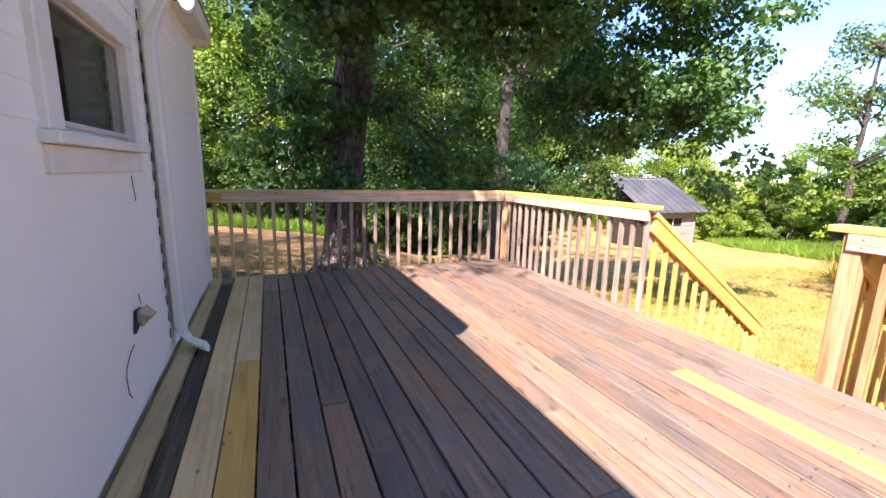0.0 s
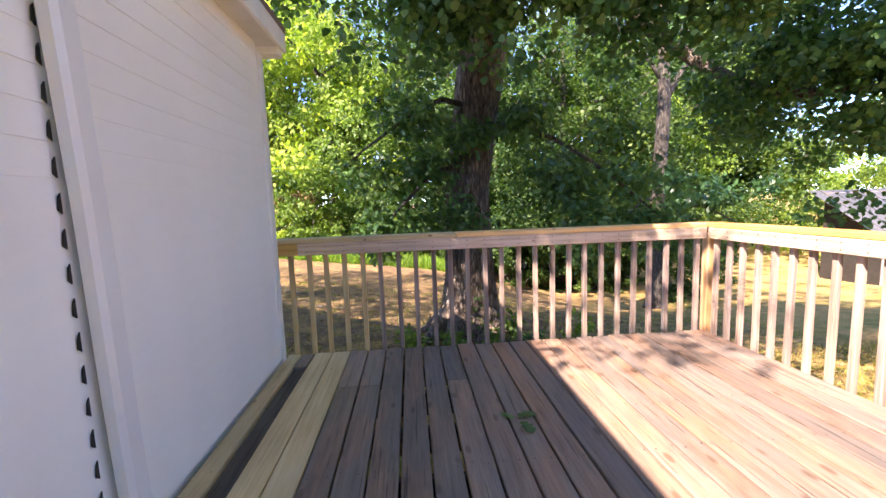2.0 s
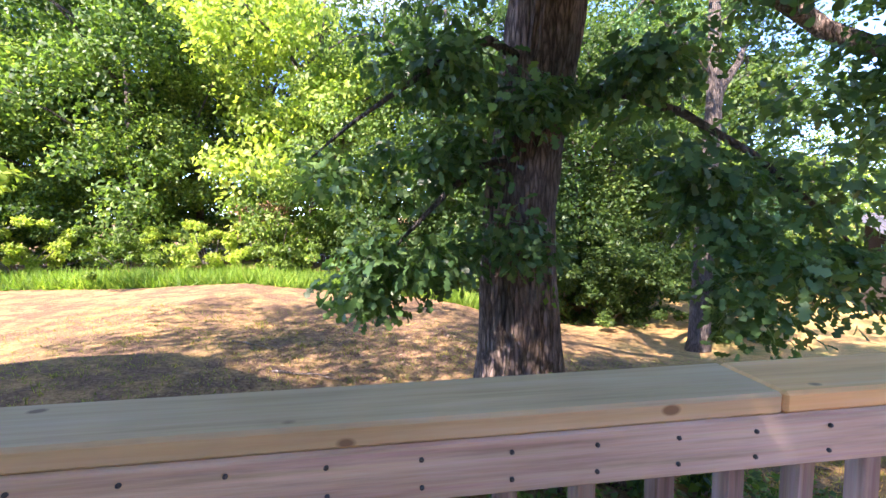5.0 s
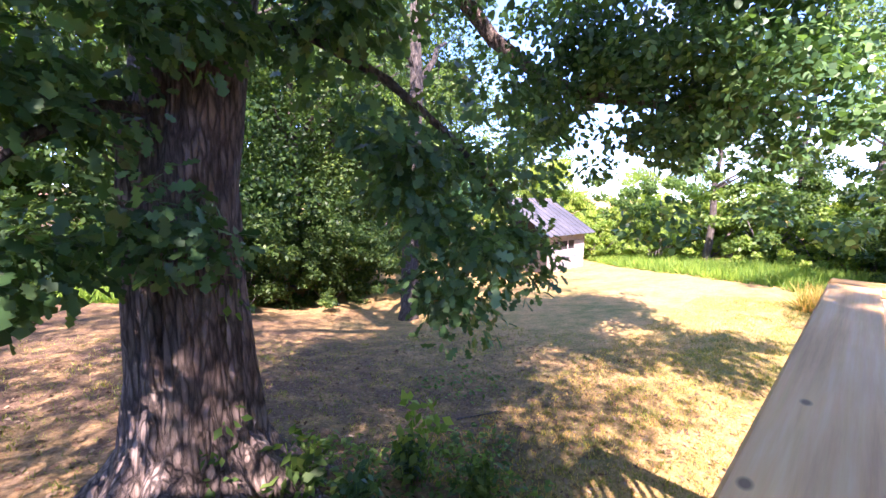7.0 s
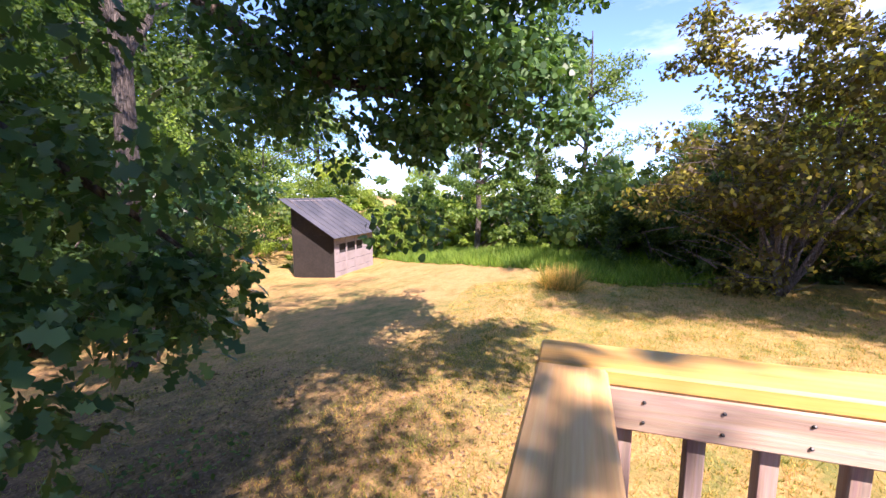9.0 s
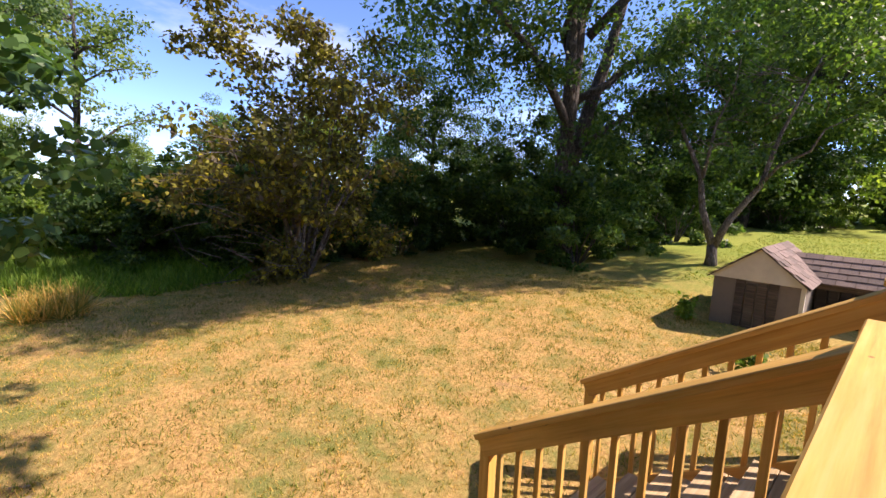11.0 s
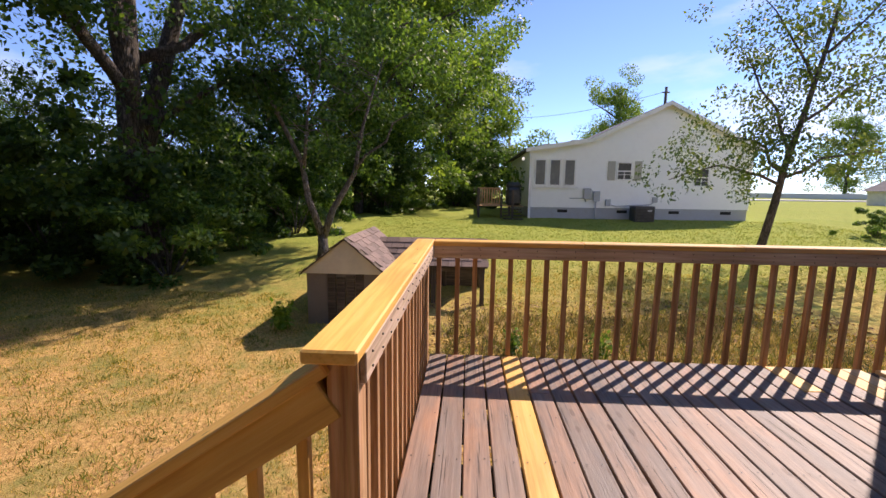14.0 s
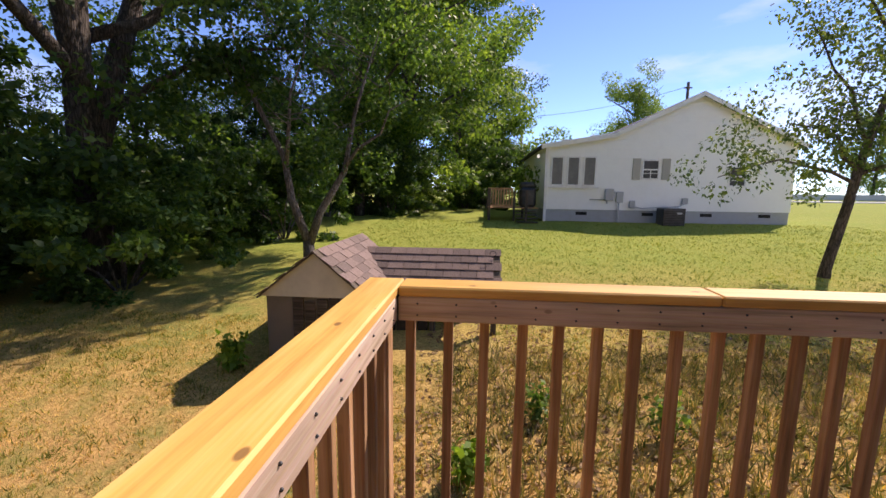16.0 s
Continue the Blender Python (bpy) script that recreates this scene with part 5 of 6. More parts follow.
def build_oak():
    rng = np.random.default_rng(21)
    bz = -1.22
    oak = thing("oak_tree", (1.42, 8.45, bz), "large oak with thick furrowed trunk and low leafy limbs", "tree")
    part("trunk", oak_trunk_mesh(bz), M_BARK, oak, "thick grey-brown furrowed trunk")
    for i, (a, reach) in enumerate(((3.5, 1.15), (4.1, 1.35), (4.75, 1.0), (5.4, 1.2), (6.1, 0.9), (2.7, 1.0))):
        pts = []
        for f in (0.0, 0.2, 0.4, 0.6, 0.8, 1.0):
            d = 0.28 + (reach - 0.28) * f
            x, y = 1.40 + d * math.cos(a + 0.25 * f), 8.42 + d * math.sin(a + 0.25 * f)
            pts.append((x, y, ground_z(x, y) + 0.42 * (1 - f) ** 2.2 + 0.02 - 0.10 * f))
        part("root", tube(pts, taper(0.19, 0.045, 6), 10, 0.25, 40 + i), M_BARK, oak, "gnarled root spreading from the trunk")
    vine = [(1.40 + 0.46 * math.cos(a) * w, 8.42 + 0.46 * math.sin(a) * w, bz + h, 0.07) for a, h, w in ((4.6, 0.15, 1.5), (4.65, 0.3, 1.3), (4.7, 0.45, 1.15), (4.75, 0.6, 1.05), (4.8, 0.8, 0.95), (4.3, 0.2, 1.5), (4.2, 0.35, 1.3), (5.1, 0.3, 1.35), (4.9, 1.0, 0.9), (5.2, 1.7, 0.82), (4.9, 1.9, 0.8))]
    me = crown_mesh("vine_leaves", M_LEAF, vine, 16, 0.9, 0.075, PLAIN_OUTLINE, rng, 0.6)
    c = new("vine", me)
    c.parent, c.matrix_parent_inverse = oak, oak.matrix_basis.inverted()
    c["label"] = "green creeper climbing the foot of the trunk"
    limbs = [
        ([(1.5, 8.5, 5.6), (2.4, 9.0, 5.75), (3.5, 9.6, 5.5), (4.5, 9.9, 4.95), (5.3, 9.9, 4.3), (6.0, 9.65, 3.65), (6.4, 9.0, 3.05), (6.7, 8.3, 2.7), (7.3, 7.4, 2.55), (7.8, 6.8, 2.55), (8.5, 6.1, 2.4)], taper(0.20, 0.03, 11), 9),
        ([(1.55, 8.3, 2.3), (2.0, 7.9, 2.25), (2.5, 7.65, 2.0), (3.0, 7.5, 1.65), (3.5, 7.45, 1.25), (3.9, 7.5, 0.95), (4.15, 7.5, 0.7)], taper(0.045, 0.008, 7), 7),
        ([(1.3, 8.25, 1.7), (1.0, 8.1, 1.65), (0.7, 8.05, 1.45), (0.4, 8.05, 1.15), (0.1, 8.05, 0.85), (-0.15, 8.1, 0.65)], taper(0.04, 0.008, 6), 7),
        ([(1.3, 8.2, 2.6), (1.0, 7.9, 2.6), (0.7, 7.8, 2.45), (0.3, 7.85, 2.2), (-0.1, 7.95, 1.95), (-0.45, 8.1, 1.7)], taper(0.045, 0.008, 6), 7),
        (bent((1.3, 8.4, 5.2), (-3.6, 8.0, 7.6), 7, 0.5, rng), taper(0.16, 0.03, 7), 8),
        (bent((1.4, 8.2, 4.6), (1.2, 4.7, 5.0), 7, 0.5, rng), taper(0.16, 0.03, 7), 8),
        (bent((1.4, 8.2, 4.9), (4.3, 5.6, 5.2), 7, 0.6, rng), taper(0.15, 0.03, 7), 8),
        # limb added out of view to carry shading leaves above the deck
        (bent((4.0, 5.8, 5.2), (3.2, 1.6, 5.9), 6, 0.3, rng), taper(0.06, 0.02, 6), 7),
        (bent((1.4, 8.6, 5.6), (0.2, 12.6, 8.0), 7, 0.6, rng), taper(0.17, 0.03, 7), 8),
        (bent((1.4, 8.6, 5.6), (5.2, 11.8, 6.6), 7, 0.6, rng), taper(0.17, 0.03, 7), 8),
        (bent((1.45, 8.5, 6.6), (-1.5, 9.6, 9.2), 6, 0.3, rng), taper(0.16, 0.03, 6), 8),
        (bent((1.45, 8.5, 6.4), (3.2, 7.4, 9.2), 6, 0.3, rng), taper(0.16, 0.03, 6), 8),
    ]
    for i, (p, r, s) in enumerate(limbs):
        part("limb", tube(p, r, s, 0.12, i), M_BARK2 if i in (1, 2, 3) else M_BARK, oak)
    near, low = [], []
    def along(p, n, f0, spread, rad, out):
        p = np.array(p)
        for _ in range(n):
            f = f0 + (1 - f0) * rng.random()
            q = f * (len(p) - 1)
            i = min(int(q), len(p) - 2)
            c = p[i] + (p[i + 1] - p[i]) * (q - i) + rng.normal(size=3) * spread
            out.append((*c, rad * rng.uniform(0.7, 1.3)))
    along(limbs[1][0], 12, 0.2, 0.18, 0.22, low)
    along(limbs[2][0], 9, 0.25, 0.18, 0.2, low)
    along(limbs[3][0], 8, 0.2, 0.22, 0.22, low)
    # the drooping bough over the yard, the fans beside the trunk and the sprays before it
    for n_, at, radii in ((10, (2.8, 7.5, 1.3), (0.55, 0.4, 0.6)), (5, (2.85, 7.2, 0.62), (0.3, 0.22, 0.3)), (7, (3.9, 7.5, 0.72), (0.45, 0.3, 0.3)),
                          (5, (2.0, 7.7, 2.3), (0.6, 0.4, 0.3)), (8, (0.4, 8.05, 0.75), (0.6, 0.3, 0.25)), (8, (0.35, 8.0, 1.85), (0.65, 0.4, 0.5)),
                          (4, (1.15, 7.85, 1.05), (0.26, 0.12, 0.18)), (5, (1.25, 7.75, 2.1), (0.35, 0.15, 0.18))):
        low += ellipsoid_clusters(rng, n_, at, radii, 0.19, 0.0)
    # the skirt of the crown, hanging towards the deck
    # last group hangs unseen over the deck, added only for shade on the lawn
    for n_, at, radii in ((28, (1.15, 6.5, 3.5), (1.1, 0.7, 0.75)), (84, (3.3, 6.7, 4.2), (2.0, 0.9, 1.1)), (26, (0.0, 7.6, 4.5), (1.2, 0.9, 1.0)), (58, (5.2, 6.6, 5.0), (1.6, 0.9, 1.1)), (30, (7.3, 6.1, 4.8), (1.3, 1.0, 1.0)), (24, (3.8, 1.3, 5.9), (1.4, 1.2, 0.5))):
        near += ellipsoid_clusters(rng, n_, at, radii, 0.36, 0.0)
    along(limbs[0][0], 40, 0.3, 0.5, 0.34, near)
    along(limbs[0][0], 60, 0.62, 0.7, 0.32, near)
    near += [(6.2 + 2.6 * f + rng.normal() * 0.5, 8.6 - 2.8 * f + rng.normal() * 0.6, rng.uniform(2.3, 5.6), 0.32) for f in rng.random(68)]
    for i in (5, 6):
        along(limbs[i][0], 48, 0.3, 0.62, 0.45, near)
        along([(a, b, c - 0.75) for a, b, c in limbs[i][0]], 34, 0.35, 0.45, 0.36, near)
    near += ellipsoid_clusters(rng, 150, (1.9, 8.2, 9.4), (6.2, 5.6, 3.2), 0.6, 0.3)
    # unseen leaf clusters above the roof, added to shade the yard and deck corner
    for _ in range(180):
        z = rng.uniform(5.2, 8.6)
        x = rng.uniform(-4.2, 3.4)
        near.append((x, rng.uniform((4.9 if x < -2.7 else 5.9) - 0.72 * z, 6.0), z, 0.5))
    # unseen leaf masses farther west, added as sun blockers for the lawn
    for _ in range(170):
        near.append((rng.uniform(-9.5, 0.5), rng.uniform(3.0, 9.0), rng.uniform(5.8, 8.6), 0.5))
    # unseen clusters set up-sun of the north cap board to keep it shaded
    for _ in range(70):
        h = rng.uniform(5.0, 7.6)
        near.append((rng.uniform(0.3, 2.35) - 0.73 * (h - 0.92), 5.25 + rng.uniform(0.2, 0.8) - 0.72 * (h - 0.92), h, 0.38))
    me = crown_mesh("leaves_low", M_OAKLEAF, low, 98, 0.95, 0.112, OAK_OUTLINE, rng, 0.9)
    c = new("low_leaves", me)
    c.parent, c.matrix_parent_inverse = oak, oak.matrix_basis.inverted()
    me = crown_mesh("leaves_high", M_OAKLEAF, near, 135, 0.75, 0.115, OAK_OUTLINE[::2], rng, 0.5)
    c = new("crown", me)
    c.parent, c.matrix_parent_inverse = oak, oak.matrix_basis.inverted()


build_oak()


def build_second_tree():
    rng = np.random.default_rng(8)
    x, y = 8.3, 14.5
    z = ground_z(x, y)
    limbs = [
        ([(x, y, z - 0.2), (x + 0.02, y, z + 0.3), (x + 0.05, y, z + 3.2), (x + 0.2, y, z + 6.6), (x + 0.1, y + 0.1, z + 11.0)], [0.36, 0.26, 0.225, 0.19, 0.08], 12),
        (bent((x + 0.2, y, z + 6.5), (x + 1.6, y + 0.3, z + 8.3), 5, 0.2, rng), taper(0.13, 0.04, 5), 8),
        (bent((x + 0.1, y, z + 7.2), (x - 1.9, y + 0.6, z + 9.6), 5, 0.2, rng), taper(0.08, 0.02, 5), 7),
        (bent((x + 0.1, y, z + 3.2), (x + 2.2, y - 0.8, z + 2.7), 5, 0.3, rng), taper(0.06, 0.015, 5), 7),
        (bent((x, y, z + 3.4), (x - 1.6, y - 1.0, z + 2.9), 5, 0.3, rng), taper(0.06, 0.015, 5), 7),
    ]
    cl = ellipsoid_clusters(rng, 42, (x, y, z + 11.4), (3.4, 3.2, 2.6), 0.6, 0.2)
    cl += ellipsoid_clusters(rng, 14, (x + 0.3, y - 1.2, z + 3.6), (2.2, 1.2, 1.0), 0.4, 0.2)
    me = crown_mesh("second_crown", M_OAKLEAF, cl, 85, 0.6, 0.19, PLAIN_OUTLINE, rng, 0.5)
    tree_thing("yard_tree", (x, y, z), "slim dark-barked tree standing in the shaded yard", limbs, M_BARK2, me)


build_second_tree()


def forest_mesh(name, seed, material, height, width, n, per, size):
    rng = np.random.default_rng(seed)
    big = height * 0.085
    cl = ellipsoid_clusters(rng, n, (0, 0, height * 0.58), (width, width, height * 0.47), big, 0.45)
    cl += [(rng.normal() * width * 0.7, rng.normal() * width * 0.7, rng.uniform(0.05, 0.35) * height, big * 0.8) for _ in range(n // 4)]
    return crown_mesh(name, material, cl, per, 0.62, size, PLAIN_OUTLINE, rng, 0.35)


def forest_trunk(seed, height, r):
    rng = np.random.default_rng(seed)
    bms = [tube(bent((0, 0, -0.4), (rng.normal() * 0.3, rng.normal() * 0.3, height * 0.9), 6, 0, rng, 0.05), taper(r, r * 0.25, 6), 8, 0.1, seed)]
    for i in range(7):
        f = rng.uniform(0.3, 0.8)
        a = rng.uniform(0, 6.28)
        L = height * 0.28
        bms.append(tube(bent((0, 0, height * f), (L * math.cos(a), L * math.sin(a), height * f + L * 0.55), 4, 0.1, rng, 0.08), taper(r * 0.38, r * 0.08, 4), 6, 0.1, i))
    me = bpy.data.meshes.new("forest_trunk")
    bm = joined(*bms)
    bm.to_mesh(me)
    bm.free()
    me.materials.append(M_BARK2)
    return me


KINDS = {
    "wood": (forest_mesh("wood_crown", 1, M_LEAF, 12.0, 3.6, 84, 260, 0.19), forest_trunk(1, 12.0, 0.24)),
    "dark": (forest_mesh("dark_crown", 2, M_LEAFDARK, 14.0, 4.2, 105, 260, 0.21), forest_trunk(2, 14.0, 0.34)),
    "lime": (forest_mesh("lime_crown", 3, M_LIME, 8.0, 2.8, 75, 190, 0.17), forest_trunk(3, 8.0, 0.14)),
}
BUSH = {
    "green": forest_mesh("bush_leaves", 5, M_LEAF, 2.6, 1.7, 42, 190, 0.12),
    "lime": forest_mesh("lime_bush_leaves", 6, M_LIME, 1.9, 1.5, 38, 180, 0.10),
    "dark": forest_mesh("dark_bush_leaves", 7, M_LEAFDARK, 3.6, 2.0, 46, 190, 0.14),
}


def bush_stems():
    rng = np.random.default_rng(9)
    bms = []
    for i in range(9):
        a = rng.uniform(0, 6.28)
        r = rng.uniform(0.3, 1.1)
        bms.append(tube(bent((0.05 * math.cos(a), 0.05 * math.sin(a), 0), (r * math.cos(a), r * math.sin(a), rng.uniform(1.0, 1.7)), 4, 0.1, rng), taper(0.03, 0.008, 4), 5))
    me = bpy.data.meshes.new("bush_stems")
    bm = joined(*bms)
    bm.to_mesh(me)
    bm.free()
    me.materials.append(M_TWIG)
    return me


BUSH_STEMS = bush_stems()
LABELS = {"wood": "tall leafy woodland tree at the edge of the yard", "dark": "tall dark broadleaf tree at the edge of the yard", "lime": "young yellow-green tree in front of the woods"}


def plant_tree(kind, x, y, s, turn, sz=None):
    t = thing("woodland_tree", (0, 0, 0), LABELS[kind], "tree", "woodland trees")
    crown, trunk = KINDS[kind]
    for nm, me in (("trunk", trunk), ("crown", crown)):
        o = new(nm, me)
        o.parent = t
    x, y, k = outward(x, y)
    t.matrix_basis = Matrix.LocRotScale((x, y, ground_z(x, y)), Euler((0, 0, turn)), (s * k, s * k, (sz or s) * k))
    return t


def plant_bush(kind, x, y, s, turn):
    b = new("bush")
    b.empty_display_size = 0.2
    x, y, k = outward(x, y)
    b.matrix_basis = Matrix.LocRotScale((x, y, ground_z(x, y) - 0.15), Euler((0, 0, turn)), (s * k, s * k, s * k * 0.95))
    for nm, me in (("woody_base", BUSH_STEMS), ("foliage", BUSH[kind])):
        o = new(nm, me)
        o.parent = b
    return tagged(b, {"green": "green leafy shrub at the lawn's edge", "lime": "bright yellow-green shrub at the lawn's edge", "dark": "dark green shrub under the trees"}[kind], "shrub", "shrubs at the edge", "")


def plant_woods():
    rng = random.Random(77)
    rows = []
    # north edge
    for i in range(13):
        kind = ("wood", "lime", "wood", "wood")[i % 4] if i < 7 else "dark"
        rows.append((kind, -19 + 3.0 * i + rng.uniform(-1, 1), 21.2 + rng.uniform(-0.8, 2.0), rng.uniform(0.75, 1.0) * (1.35 if kind == "lime" else 1.0)))
    for i in range(9):
        rows.append(("dark" if i % 2 else "wood", -28 + 5.6 * i, 28 + rng.uniform(-2, 2), rng.uniform(1.0, 1.35)))
    # north-east behind the old shed
    for x, y, k, s in ((12.5, 21.5, "lime", 0.9), (17.5, 19.5, "lime", 0.75), (21.5, 17.5, "lime", 0.65), (24, 21, "wood", 0.8), (28, 15, "lime", 0.6), (34, 14, "wood", 0.5), (33, 3, "wood", 0.5), (40, 9, "wood", 0.5), (38, -3, "wood", 0.7)):
        rows.append((k, x, y, s))
    # east and south-east edge
    for x, y, k, s in ((21, -3.5, "lime", 0.7), (22, -8, "dark", 0.42), (16.8, -6.2, "dark", 0.5), (17.5, -11, "dark", 0.34), (13.6, -11.5, "dark", 0.46), (11.5, -15.5, "dark", 0.45), (16, -17, "dark", 0.42), (8.6, -19.0, "wood", 1.15), (13.5, -22, "dark", 0.5), (7.2, -24.5, "wood", 1.4), (10, -29, "dark", 0.85), (4.2, -30, "wood", 1.5), (3.0, -38, "dark", 1.1), (1.2, -35, "wood", 0.7), (19, -24, "dark", 0.45), (24, -15, "dark", 0.35), (27, -10, "dark", 0.3), (-12.8, -43, "wood", 0.95), (-9.6, -45, "lime", 0.7)):
        rows.append((k, x, y, s))
    # far south-west line beyond the road
    for i in range(6):
        rows.append(("wood" if i % 2 else "dark", -118 + 8.5 * i + rng.uniform(-2, 2), -86 + rng.uniform(-4, 4), rng.uniform(1.25, 1.6)))
    for k, x, y, s in rows:
        plant_tree(k, x, y, s, rng.uniform(0, 6.28), s * rng.uniform(0.9, 1.15))
    bushes = []
    for i in range(14):
        bushes.append((("lime", "green", "lime", "green", "dark")[i % 5] if i < 9 else "dark", -24 + 2.6 * i + rng.uniform(-0.7, 0.7), 18.6 + rng.uniform(-0.5, 1.0), rng.uniform(0.7, 1.15)))
    for i in range(9):
        f = i / 8
        bushes.append(("lime", 16.8 + 4.4 * f + rng.uniform(-0.5, 0.5), 16.4 - 13.5 * f + rng.uniform(-0.5, 0.5), rng.uniform(0.75, 1.25)))
    for i in range(7):
        bushes.append((("green", "lime")[i % 2], 19.5 + rng.uniform(0, 4), 17 - 2.3 * i, rng.uniform(1.2, 1.6)))
    for i in range(8):
        f = i / 7
        bushes.append((("dark", "green")[i % 3 == 2], 16.2 - 8.0 * f + rng.uniform(-0.8, 0.8), -3.0 - 17 * f + rng.uniform(-0.8, 0.8), rng.uniform(0.9, 1.25)))
    bushes += [("dark", 12.0, -10.8, 1.0), ("dark", 10.6, -13.4, 1.1), ("green", 9.4, -9.0, 0.45), ("green", 5.8, -22.5, 0.9), ("dark", 7.2, -20.0, 1.1), ("green", 3.6, -27, 1.1), ("dark", 2.0, -26.5, 1.25), ("dark", 1.4, -31, 1.5), ("dark", 14.6, -7.6, 0.9), ("green", 9.9, -6.6, 1.15), ("dark", 12.4, -6.4, 1.2), ("dark", 8.9, -11.6, 1.1),
               ("dark", 9.0, 18.8, 0.9), ("dark", 6.2, 19.6, 0.9), ("dark", 9.6, 15.4, 0.8), ("dark", 3.6, 19.6, 0.8), ("dark", 17.6, -1.2, 0.9), ("green", -12.0, -12.8, 0.5), ("lime", -13.6, -13.5, 0.5)]
    # closed hedge behind the meadow and behind the bronze shrub
    for i in range(13):
        a = math.radians(30 - 4.2 * i)
        bushes.append(("lime" if i < 6 else ("green", "dark")[i % 2], 1.3 + 20.5 * math.cos(a), 5.3 + 19.5 * math.sin(a), rng.uniform(1.1, 1.5)))
    bushes += [("dark", 16.6, 1.6, 0.8), ("dark", 18.2, 2.6, 0.95), ("dark", 16.4, -0.8, 0.9), ("dark", 18.6, 0.4, 1.1), ("dark", 15.6, -2.6, 0.9), ("dark", 19.6, 4.0, 0.9)]
    for k, x, y, s in bushes:
        plant_bush(k, x, y, s, rng.uniform(0, 6.28))


plant_woods()


def build_big_shade_tree():
    rng = np.random.default_rng(31)
    x, y = 10.9, -7.7
    z = south_z(x, y)
    limbs = [
        ([(x, y, z - 0.3), (x, y, z + 0.4), (x + 0.1, y + 0.1, z + 3), (x - 0.2, y + 0.3, z + 6), (x - 0.3, y + 0.2, z + 11), (x - 0.2, y, z + 16)], [0.5, 0.32, 0.27, 0.23, 0.16, 0.05], 12),
        (bent((x, y, z + 2.6), (x - 1.3, y - 2.6, z + 12), 6, 0.2, rng, 0.04), taper(0.26, 0.06, 6), 9),
        (bent((x, y, z + 3.2), (x - 0.8, y + 2.2, z + 12), 6, 0.2, rng, 0.04), taper(0.22, 0.05, 6), 9),
        (bent((x, y, z + 4.0), (x - 1.0, y + 6.0, z + 6.4), 7, 0.7, rng), taper(0.15, 0.03, 7), 8),
        (bent((x, y, z + 5.0), (x - 3.4, y - 4.0, z + 7.4), 7, 0.5, rng), taper(0.15, 0.03, 7), 8),
        (bent((x, y, z + 3.4), (x - 3.8, y - 1.4, z + 5.2), 7, 0.4, rng), taper(0.11, 0.02, 7), 8),
        (bent((x, y, z + 6.0), (x - 2.0, y + 4.6, z + 9.4), 7, 0.5, rng), taper(0.13, 0.03, 7), 8),
    ]
    cl = ellipsoid_clusters(rng, 120, (x - 1.2, y - 0.4, z + 10.2), (6.2, 6.4, 4.6), 0.95, 0.25)
    # two long limbs added out of view to hold the shading clusters below
    limbs.append((bent((x - 0.3, y - 0.2, z + 7.0), (4.2, -9.2, 9.6), 8, 0.8, rng), taper(0.16, 0.04, 8), 8))
    limbs.append((bent((x - 0.3, y + 0.2, z + 7.6), (5.6, -4.8, 10.6), 8, 0.8, rng), taper(0.15, 0.04, 8), 8))
    # unseen clusters placed up-sun of the lawn's shade edge to cast that shade
    for _ in range(250):
        gy = rng.uniform(-9.0, 5.5)
        edge = float(np.interp(gy, (-9.0, -6.0, -3.1, 0.0, 1.6, 5.5), (6.2, 7.0, 8.2, 10.0, 10.9, 10.7)))
        gx = edge + 0.75 + rng.uniform(0.0, 4.6 if gy < 0 else 2.2)
        h = rng.uniform(10.0, 12.2)
        cl.append((gx - 0.73 * h, gy - 0.72 * h - SOUTH, h - 0.8, 0.8))
    cl += [(x + rng.normal() * 1.6, y + rng.normal() * 1.6, z + rng.uniform(0.6, 4.2), 0.6) for _ in range(30)]
    for i in (3, 4, 5, 6):
        for p in limbs[i][0][2:]:
            for _ in range(6):
                cl.append((*(np.array(p) + rng.normal(size=3) * (0.7, 0.7, 0.35)), 0.45))
    cl += ellipsoid_clusters(rng, 46, (x + 3.2, y + 2.6, z + 6.4), (3.0, 3.0, 2.2), 0.7, 0.2)
    me = crown_mesh("shade_crown", M_LEAFDARK, cl, 112, 0.66, 0.165, PLAIN_OUTLINE, rng, 0.3)
    tree_thing("shade_tree", (x, y, z), "big many-stemmed dark shade tree at the lawn's edge", limbs, M_BARK2, me)


laid_out(build_big_shade_tree)


